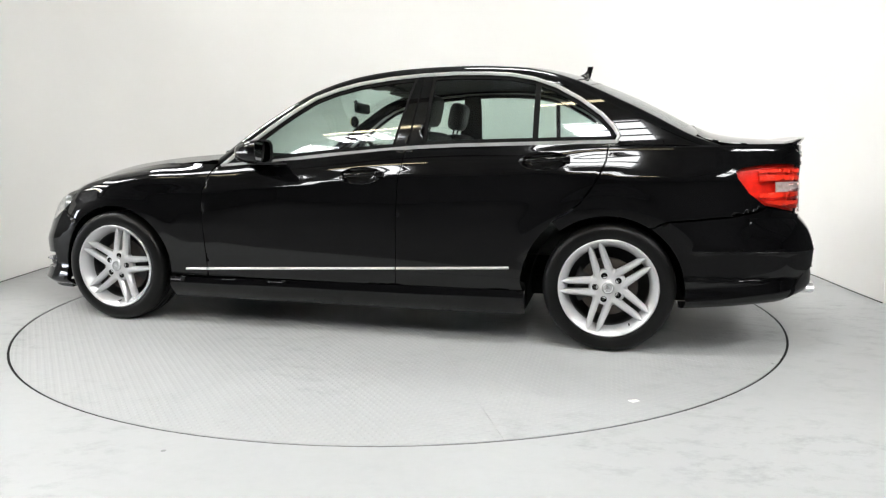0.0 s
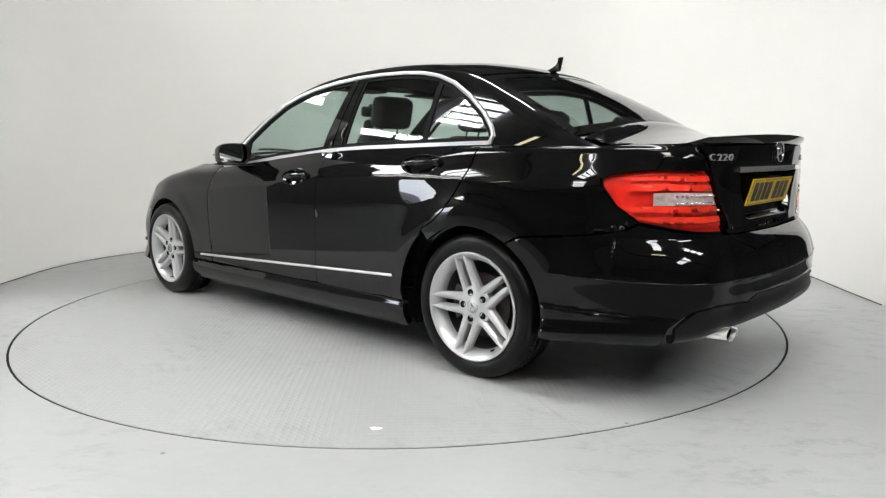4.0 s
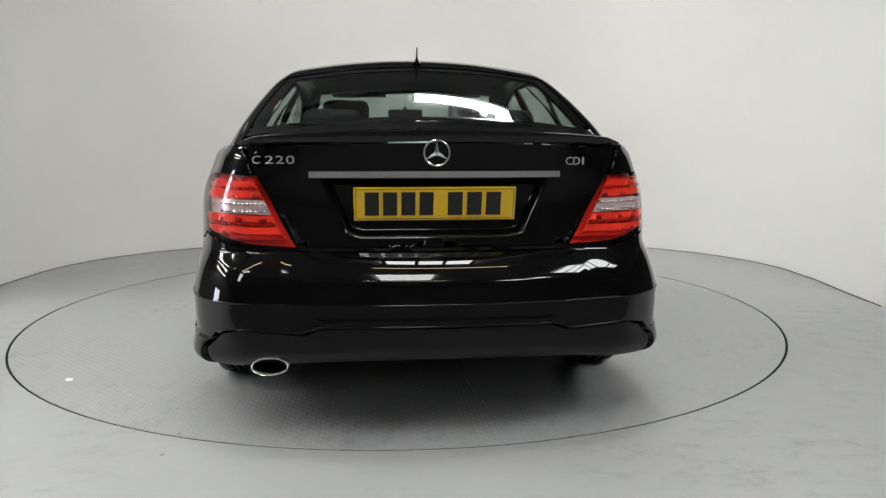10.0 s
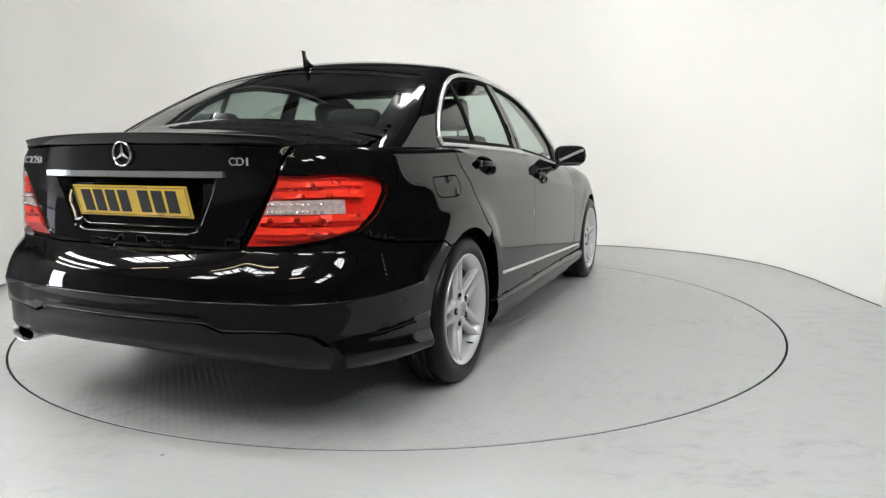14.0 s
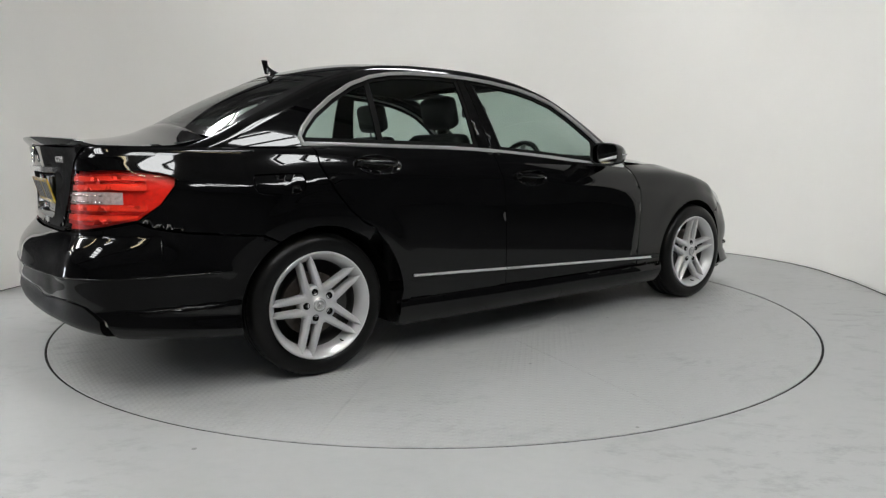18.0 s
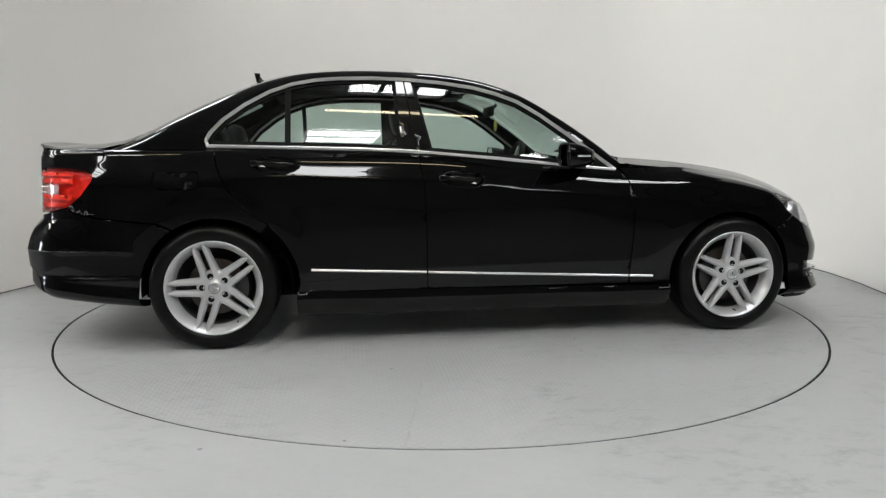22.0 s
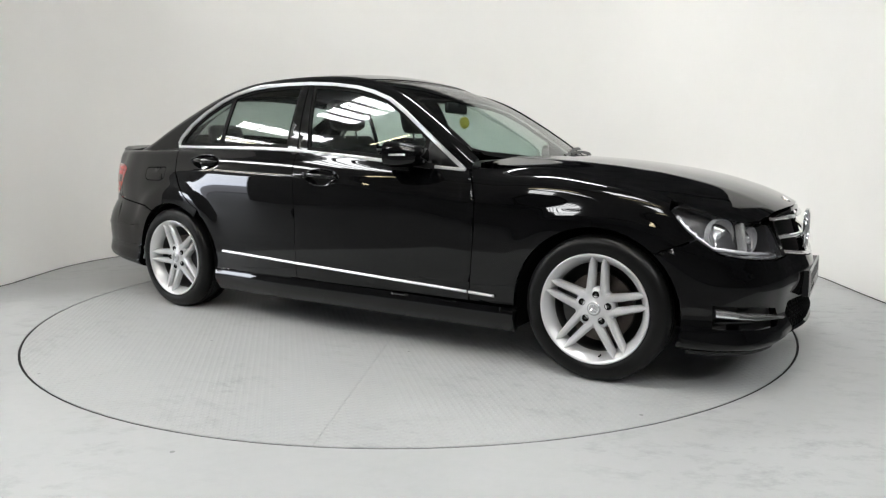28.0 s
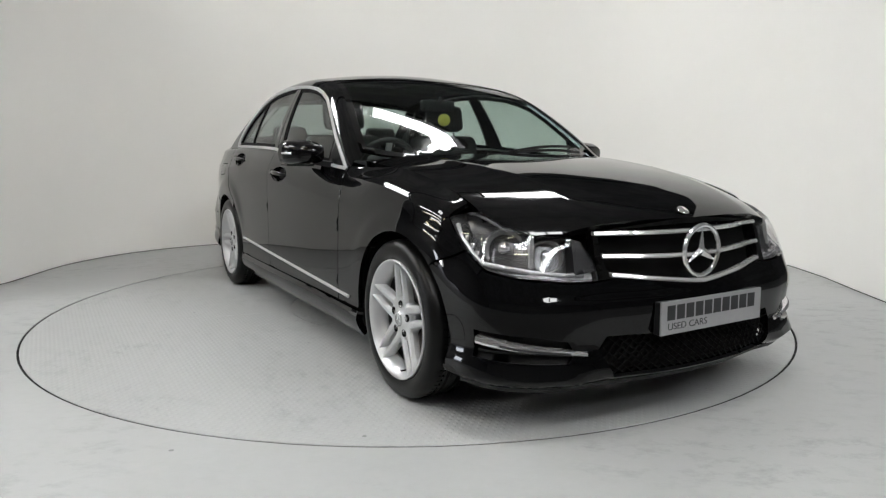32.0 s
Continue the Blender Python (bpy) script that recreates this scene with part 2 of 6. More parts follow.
def tread(m):
    """Low chequer-plate pattern under the paint: slanting lozenges in a three centimetre grid."""
    nt = m.node_tree
    b = nt.nodes["Principled BSDF"]
    co = nt.nodes.new("ShaderNodeTexCoord")
    waves = []
    for turn in (0.785, -0.785):
        mp = nt.nodes.new("ShaderNodeMapping")
        mp.inputs["Rotation"].default_value = (0, 0, turn)
        nt.links.new(co.outputs["Object"], mp.inputs[0])
        w = nt.nodes.new("ShaderNodeTexWave")
        w.wave_profile = "SIN"
        w.inputs["Scale"].default_value = 11.0
        nt.links.new(mp.outputs[0], w.inputs["Vector"])
        waves.append(w)
    mul = nt.nodes.new("ShaderNodeMath")
    mul.operation = "MULTIPLY"
    nt.links.new(waves[0].outputs["Fac"], mul.inputs[0])
    nt.links.new(waves[1].outputs["Fac"], mul.inputs[1])
    r = nt.nodes.new("ShaderNodeMapRange")
    r.inputs["From Min"].default_value = 0.35
    r.inputs["From Max"].default_value = 0.75
    nt.links.new(mul.outputs[0], r.inputs["Value"])
    old = b.inputs["Normal"].links[0].from_socket
    bp = nt.nodes.new("ShaderNodeBump")
    bp.inputs["Strength"].default_value = 0.5
    bp.inputs["Distance"].default_value = 0.0028
    nt.links.new(r.outputs[0], bp.inputs["Height"])
    nt.links.new(old, bp.inputs["Normal"])
    nt.links.new(bp.outputs[0], b.inputs["Normal"])


tread(M_DISC)

# ---- mesh helpers ----


def mesh_object(name, verts, faces, material, parent=None, label="", smooth=True, normals=None):
    me = bpy.data.meshes.new(name)
    me.from_pydata([tuple(v) for v in verts], [], faces)
    me.materials.append(material)
    if smooth:
        me.polygons.foreach_set("use_smooth", [True] * len(me.polygons))
    me.update()
    if normals is not None:
        me.normals_split_custom_set_from_vertices([tuple(n) for n in normals])
    ob = new(name, me)
    if parent is not None:
        ob.parent = parent
    if label:
        tagged(ob, label)
    return ob


def part(name, bm, material, parent, label="", smooth=False, auto=None):
    """Links a bmesh as one mesh object under a thing or a part."""
    me = bpy.data.meshes.new(name)
    bmesh.ops.recalc_face_normals(bm, faces=bm.faces)
    if auto is not None:
        for e in bm.edges:
            if len(e.link_faces) == 2 and e.calc_face_angle(0) > radians(auto):
                e.smooth = False
        smooth = True
    bm.to_mesh(me)
    bm.free()
    me.materials.append(material)
    if smooth:
        me.polygons.foreach_set("use_smooth", [True] * len(me.polygons))
    ob = new(name, me)
    if parent is not None:
        ob.parent = parent
    if label:
        tagged(ob, label)
    return ob


def box(bm, lo, hi, bevel=0.0, m=None):
    r = bmesh.ops.create_cube(bm, size=1.0)
    vs = r["verts"]
    for v in vs:
        v.co = Vector([lo[i] + (v.co[i] + 0.5) * (hi[i] - lo[i]) for i in range(3)])
    if bevel:
        es = list({e for v in vs for e in v.link_edges})
        r2 = bmesh.ops.bevel(bm, geom=es, offset=bevel, segments=2, affect="EDGES", profile=0.5)
        vs = list({v for f in r2["faces"] for v in f.verts} | {v for v in vs if v.is_valid})
    if m is not None:
        bmesh.ops.transform(bm, matrix=m, verts=vs)
    return vs


def sweep(bm, pts, sec, closed=False, up=None, caps=True):
    """A section (list of 2D points) carried along a 3D path; up(i) gives the section's second axis."""
    pts = [Vector(p) for p in pts]
    n, k = len(pts), len(sec)
    rings = []
    for i, p in enumerate(pts):
        a = pts[(i - 1) % n] if closed or i else pts[0]
        b = pts[(i + 1) % n] if closed or i < n - 1 else pts[-1]
        t = (b - a).normalized()
        u = Vector(up(i)) if up else Vector((0, 0, 1))
        r = t.cross(u)
        r = r.normalized() if r.length > 1e-6 else Vector((1, 0, 0))
        w = r.cross(t).normalized()
        rings.append([bm.verts.new(p + r * x + w * y) for x, y in sec])
    for i in range(n if closed else n - 1):
        A, B = rings[i], rings[(i + 1) % n]
        for j in range(k):
            bm.faces.new((A[j], A[(j + 1) % k], B[(j + 1) % k], B[j]))
    if caps and not closed:
        bm.faces.new(rings[0][::-1])
        bm.faces.new(rings[-1])
    return rings


def circle(r, n=10, rx=None):
    return [(r * math.cos(2 * math.pi * i / n), (rx or r) * math.sin(2 * math.pi * i / n)) for i in range(n)]


def lathe(bm, prof, n=48, axis="y", a0=0.0, a1=2 * math.pi):
    """Turns a profile of (radius, along) about an axis."""
    full = abs(a1 - a0) > 6.28
    rings = []
    for i in range(n if full else n + 1):
        a = a0 + (a1 - a0) * i / n
        c, s = math.cos(a), math.sin(a)
        ring = []
        for r, h in prof:
            ring.append(bm.verts.new((r * c, h, r * s) if axis == "y" else (r * c, r * s, h)))
        rings.append(ring)
    for i in range(n):
        A, B = rings[i], rings[(i + 1) % len(rings)]
        for j in range(len(prof) - 1):
            bm.faces.new((A[j], A[j + 1], B[j + 1], B[j]))
    return rings


# ---- the room ----


def bay_outline():
    """The studio wall's plan: straight flanks and round corners, from its free end on one flank to the other."""
    pts = [(-3.17, 0.08), (-3.12, 0.37), (-3.05, 0.8)]
    cx, cy, r = -1.28, 1.30, 1.77
    for i in range(15):
        a = radians(178 - i * 88 / 14)
        pts.append((cx + r * math.cos(a), cy + r * math.sin(a)))
    cx, cy, r = 1.40, 1.12, 1.80
    pts.append((0.05, 3.03))
    for i in range(15):
        a = radians(90 - i * 88 / 14)
        pts.append((cx + r * math.cos(a), cy + r * math.sin(a)))
    pts += [(3.17, 0.7), (3.09, 0.2), (3.03, -0.25)]
    return pts


def room():
    # floor with a round pit for the turntable
    R, n = 2.220, 128
    vs = [(R * math.cos(2 * math.pi * i / n), R * math.sin(2 * math.pi * i / n), 0) for i in range(n)]
    out = []
    x0, x1, y0, y1 = -3.6, 3.6, -2.8, 3.5
    for i in range(n):
        a = 2 * math.pi * i / n
        c, q = math.cos(a), math.sin(a)
        k = min((x1 if c > 0 else x0) / c if abs(c) > 1e-6 else 99, (y1 if q > 0 else y0) / q if abs(q) > 1e-6 else 99)
        out.append((k * c, k * q, 0))
    for cx, cy in ((x1, y1), (x0, y1), (x0, y0), (x1, y0)):
        i = min(range(n), key=lambda j: (out[j][0] - cx) ** 2 + (out[j][1] - cy) ** 2)
        out[i] = (cx, cy, 0)
    low = [(x, y, -0.05) for x, y, z in vs]
    faces = [(i, (i + 1) % n, n + (i + 1) % n, n + i) for i in range(n)]
    faces = [f[::-1] for f in faces] + [(2 * n + i, 2 * n + (i + 1) % n, (i + 1) % n, i) for i in range(n)]
    faces.append(tuple(2 * n + i for i in range(n)))
    tagged(mesh_object("floor", vs + out + low, faces, M_FLOOR, smooth=False),
           "light grey painted concrete studio floor with faint scuffs", "floor", kind="structure")
    E = 14.5
    hv = [(-E, -E, 0), (E, -E, 0), (E, E, 0), (-E, E, 0), (x0, y0, 0), (x1, y0, 0), (x1, y1, 0), (x0, y1, 0)]
    tagged(mesh_object("floor_hall", hv, [(0, 1, 5, 4), (1, 2, 6, 5), (2, 3, 7, 6), (3, 0, 4, 7)], M_HALLFLOOR, smooth=False),
           "dark concrete floor of the hall outside the bay", "floor", kind="structure")
    # bay wall
    pts = bay_outline()
    dense = []
    for i in range(len(pts) - 1):
        a, b = Vector(pts[i]), Vector(pts[i + 1])
        k = max(1, int((b - a).length / 0.12))
        dense += [a.lerp(b, j / k) for j in range(k)]
    dense.append(Vector(pts[-1]))
    bm = bmesh.new()
    H, T = 2.8, 0.12
    cols = []
    for i, p in enumerate(dense):
        t = (dense[min(i + 1, len(dense) - 1)] - dense[max(i - 1, 0)]).normalized()
        nrm = Vector((-t.y, t.x))
        o = p + nrm * T
        cols.append([bm.verts.new((p.x, p.y, 0)), bm.verts.new((p.x, p.y, H)), bm.verts.new((o.x, o.y, H)), bm.verts.new((o.x, o.y, 0))])
    for A, B in zip(cols, cols[1:]):
        for j in range(4):
            bm.faces.new((A[j], A[(j + 1) % 4], B[(j + 1) % 4], B[j]))
    bm.faces.new(cols[0][::-1])
    bm.faces.new(cols[-1])
    tagged(part("wall_bay", bm, M_WALL, None, auto=35), "curved matt white studio wall round the turntable", "wall", kind="structure")
    # dark joint line where wall meets floor
    bm = bmesh.new()
    sweep(bm, [(p.x, p.y, 0.002) for p in dense], [(-0.004, 0), (0.006, 0), (0.006, 0.004), (-0.004, 0.004)])
    tagged(part("trim", bm, M_SEAL, None), "thin dark joint between wall and floor", "trim", kind="structure")
    # hall shell
    L, ZC = 14.0, 5.6
    for nm, lo, hi in (("wall_north", (-L, L, 0), (L, L + 0.2, ZC)), ("wall_south", (-L, -L - 0.2, 0), (L, -L, ZC)),
                       ("wall_east", (L, -L, 0), (L + 0.2, L, ZC))):
        bm = bmesh.new()
        box(bm, lo, hi)
        tagged(part(nm, bm, M_HALLWALL, None), "plain grey hall wall beyond the studio bay", "wall", kind="structure")
    # the far side has a tall gateway to the yard outside
    bm = bmesh.new()
    D0, D1, DH = -2.35, -0.95, 2.6
    box(bm, (-L - 0.2, -L, 0), (-L, D0, ZC))
    box(bm, (-L - 0.2, D1, 0), (-L, L, ZC))
    box(bm, (-L - 0.2, D0, DH), (-L, D1, ZC))
    tagged(part("wall_west", bm, M_HALLWALL, None), "plain grey hall wall with an open gateway", "wall", kind="structure")
    tagged(mesh_object("ground", [(-30, -9, -.02), (-14.2, -9, -.02), (-14.2, 7, -.02), (-30, 7, -.02)], [(0, 1, 2, 3)], M_HALLFLOOR, smooth=False),
           "grey concrete yard outside the gateway", "ground", kind="structure")
    tagged(mesh_object("backdrop", [(-29.9, -8.9, 0), (-29.9, 6.9, 0), (-29.9, 6.9, 9), (-29.9, -8.9, 9)], [(0, 1, 2, 3)], M_YARD, smooth=False),
           "pale daylight sky over distant grey sheds", "backdrop", kind="structure")
    bm = bmesh.new()
    box(bm, (-L, -L, ZC), (L, L, ZC + 0.1))
    tagged(part("ceiling", bm, M_ROOF, None), "grey hall roof sheeting", "ceiling", kind="structure")


room()

# roof lights of the hall: daylit panels with bars, and strip lamps on battens
def roof_light(x, y, w, d, bars, rz=0):
    e = tagged(new("roof_light"), "daylit translucent roof panel with grey glazing bars", "roof light", group="roof lights")
    e.matrix_basis = pose(x, y, 5.5, 0, 0, rz)
    bm = bmesh.new()
    box(bm, (-w / 2, -d / 2, 0.03), (w / 2, d / 2, 0.1))
    part("panel", bm, M_SKYLIGHT, e)
    for i in range(bars + 1):
        bm = bmesh.new()
        u = -w / 2 + w * i / bars
        box(bm, (u - 0.03, -d / 2 - 0.03, -0.03), (u + 0.03, d / 2 + 0.03, 0.028))
        part("glazing_bar", bm, M_STEELBEAM, e)
    return e


def strip_lamp(x, y, length, rz, z=4.6):
    e = tagged(new("strip_lamp"), "long fluorescent strip lamp with a warm tube", "strip lamp", group="strip lamps")
    e.matrix_basis = pose(x, y, z, 0, 0, rz)
    bm = bmesh.new()
    box(bm, (-length / 2, -0.05, 0.03), (length / 2, 0.05, 0.09), 0.005)
    part("batten", bm, M_WALL, e)
    bm = bmesh.new()
    box(bm, (-length / 2, -0.045, -0.02), (length / 2, 0.045, 0.028), 0.01)
    part("tube", bm, M_TUBE, e)
    for u in (-length / 3, length / 3):
        bm = bmesh.new()
        box(bm, (u - 0.004, -0.004, 0.09), (u + 0.004, 0.004, 5.6 - z))
        part("hanger", bm, M_STEELBEAM, e)
    return e


# the panel at (-5.4, 3.2) is added mostly to brighten the right wall
for x, y, w, d, n, rz in ((0.0, -6.2, 1.8, 1.25, 3, 90), (0.4, -2.4, 1.4, 0.8, 3, 0), (1.05, 2.1, 1.9, 0.45, 1, 0), (-5.4, -1.0, 2.0, 1.0, 4, 0), (5.0, -5.0, 2.0, 1.2, 3, 0), (-5.4, 3.2, 2.8, 1.8, 4, 0),
                          (-4.6, -5.2, 1.5, 0.6, 3, 0), (4.3, -8.7, 2.6, 1.0, 4, 65), (-7.2, -6.6, 2.6, 1.0, 4, 35),
                          (-8.6, -0.4, 3.0, 0.6, 3, 90), (-10.8, -0.6, 3.0, 0.6, 3, 90), (-13.0, -0.8, 3.0, 0.6, 3, 90)):
    roof_light(x, y, w, d, n, rz)
for x, y, n, rz, z in ((0.6, -3.5, 2.2, 0, 5.0), (-6.4, -2.7, 1.6, 0, 5.0), (0.0, -7.2, 2.2, 0, 5.0), (-3.6, -4.1, 2.0, 0, 5.0), (-9.7, -0.5, 2.4, 90, 5.0), (-11.9, -0.7, 2.4, 90, 5.0)):
    strip_lamp(x, y, n, rz, z)


def truss(y):
    bm = bmesh.new()
    box(bm, (-13.9, y - 0.06, 5.38), (13.9, y + 0.06, 5.58))
    tagged(part("roof_beam", bm, M_STEELBEAM, None), "grey steel roof beam of the hall", "beam", group="roof beams")


for yy in (-8.2, -2.9, 2.35, 7.7):
    truss(yy)

# ---- turntable ----


def turntable():
    e = tagged(new("turntable"), "round turntable of light grey painted plates, flush with the floor", "turntable")
    R, n, k = 2.208, 120, 10
    bm = bmesh.new()
    lathe(bm, [(0.0005, -0.006), (R - .004, -0.006), (R - .004, -0.04)], n, axis="z")
    bmesh.ops.remove_doubles(bm, verts=bm.verts, dist=0.001)
    part("base_plate", bm, M_DISC, e)
    bm = bmesh.new()
    lathe(bm, [(0.0005, 0.0), (0.798, 0.0), (0.80, -0.002), (0.80, -0.005)], 60, axis="z")
    bmesh.ops.remove_doubles(bm, verts=bm.verts, dist=0.001)
    part("centre_plate", bm, M_DISC, e, "light grey painted round centre plate")
    # ten plates round the centre with hairline joints
    for j in range(k):
        a0 = radians(223 + 36 * j)
        bm = bmesh.new()
        rows = []
        m = 14
        for i in range(m + 1):
            row = []
            for r, z in ((0.802, -0.005), (0.802, 0.0), (1.5, 0.0), (R - .002, 0.0), (R, -0.002), (R, -0.005)):
                ga = 0.0008 / r
                a = a0 + ga + (radians(36) - 2 * ga) * i / m
                row.append(bm.verts.new((r * math.cos(a), r * math.sin(a), z)))
            rows.append(row)
        for A, B in zip(rows, rows[1:]):
            for q in range(5):
                bm.faces.new((A[q], A[q + 1], B[q + 1], B[q]))
        for row in (rows[0], rows[-1]):
            bm.faces.new(row)
        part("deck_plate", bm, M_DISC, e)
    # added black ring that gives the open gap its dark shade
    bm = bmesh.new()
    lathe(bm, [(R + .0005, -0.03), (R + .0005, -0.0035), (2.2195, -0.0035), (2.2195, -0.03)], 128, axis="z")
    part("edge_gap_ring", bm, M_SEAL, e, "thin black ring standing for the shade in the edge gap")
    return e


table = turntable()
bm = bmesh.new()
v = [bm.verts.new(p) for p in ((-.020, -.013, .0005), (.016, -.016, .0005), (.026, .0, .004), (.013, .014, .0005), (-.016, .012, .003))]
bm.faces.new(v)
bmesh.ops.extrude_face_region(bm, geom=bm.faces[:])
for q in list(bm.verts)[5:]:
    q.co.z += .0006
scrap = tagged(part("paper_scrap", bm, M_WALL, None), "small torn scrap of white paper on the turntable", "paper")

# ---- the car's surfaces (car space: x ahead of the rear axle, y to its left, z up) ----


def pchip(xs, ys, level=False):
    """A smooth curve through points that never overshoots; ys may have several columns."""
    xs, ys = np.asarray(xs, float), np.asarray(ys, float)
    flat = ys.ndim == 1
    if flat:
        ys = ys[:, None]
    h = np.diff(xs)[:, None]
    dl = np.diff(ys, axis=0) / h
    m = np.zeros_like(ys)
    w1, w2 = 2 * h[1:] + h[:-1], h[1:] + 2 * h[:-1]
    with np.errstate(all="ignore"):
        mm = (w1 + w2) / (w1 / dl[:-1] + w2 / dl[1:])
    m[1:-1] = np.where(dl[:-1] * dl[1:] > 0, mm, 0)
    if not level:
        m[0], m[-1] = dl[0], dl[-1]

    def f(x):
        x = np.clip(np.asarray(x, float), xs[0], xs[-1])
        i = np.clip(np.searchsorted(xs, x) - 1, 0, len(xs) - 2)
        hh = (xs[i + 1] - xs[i])
        t = ((x - xs[i]) / hh)[..., None]
        hh = hh[..., None]
        r = (ys[i] * (2 * t ** 3 - 3 * t ** 2 + 1) + m[i] * hh * (t ** 3 - 2 * t ** 2 + t)
             + ys[i + 1] * (3 * t ** 2 - 2 * t ** 3) + m[i + 1] * hh * (t ** 3 - t ** 2))
        return r[..., 0] if flat else r
    return f


def catmull(xs, ys, ends=None):
    """A C1 curve with averaged slopes; ends gives the slopes at both ends."""
    xs, ys = np.asarray(xs, float), np.asarray(ys, float)
    flat = ys.ndim == 1
    if flat:
        ys = ys[:, None]
    m = np.gradient(ys, xs, axis=0)
    if ends is not None:
        m[0], m[-1] = ends

    def f(x):
        x = np.clip(np.asarray(x, float), xs[0], xs[-1])
        i = np.clip(np.searchsorted(xs, x) - 1, 0, len(xs) - 2)
        hh = (xs[i + 1] - xs[i])
        t = ((x - xs[i]) / hh)[..., None]
        hh = hh[..., None]
        r = (ys[i] * (2 * t ** 3 - 3 * t ** 2 + 1) + m[i] * hh * (t ** 3 - 2 * t ** 2 + t)
             + ys[i + 1] * (3 * t ** 2 - 2 * t ** 3) + m[i + 1] * hh * (t ** 3 - t ** 2))
        return r[..., 0] if flat else r
    return f


# plan outline of the half body from the rear's middle round the flank to the front's middle
PLAN = [(-1.035, 0.0), (-1.03, 0.15), (-1.015, 0.32), (-0.985, 0.49), (-0.925, 0.64), (-0.82, 0.755), (-0.64, 0.825), (-0.35, 0.866),
        (0.0, 0.886), (0.6, 0.892), (1.2, 0.892), (2.0, 0.886), (2.6, 0.88), (2.9, 0.868), (3.1, 0.848), (3.255, 0.805), (3.365, 0.712),
        (3.432, 0.565), (3.475, 0.36), (3.508, 0.18), (3.518, 0.0)]
_p = np.array(PLAN)
_c = np.concatenate([[0], np.cumsum(np.hypot(*np.diff(_p, axis=0).T))])
_plan = catmull(_c, _p, ((0, 1), (0, -1)))
_sd = np.linspace(0, _c[-1], 4000)
_pd = _plan(_sd)
S_END = float(_c[-1])


def sx(x):
    """Way along the plan outline at which it reaches x."""
    return float(np.interp(x, _pd[:, 0], _sd))


def sr(y):
    """Way along the outline at the rear, at that distance from the middle."""
    k = _sd < 1.2
    return float(np.interp(abs(y), _pd[k, 1], _sd[k])) * (1 if y >= 0 else -1)


def sf(y):
    """Way along the outline at the front, at that distance from the middle (beyond S_END: the other side)."""
    k = _sd > S_END - 1.1
    s = float(np.interp(-abs(y), -_pd[k, 1], _sd[k]))
    return s if y >= 0 else 2 * S_END - s


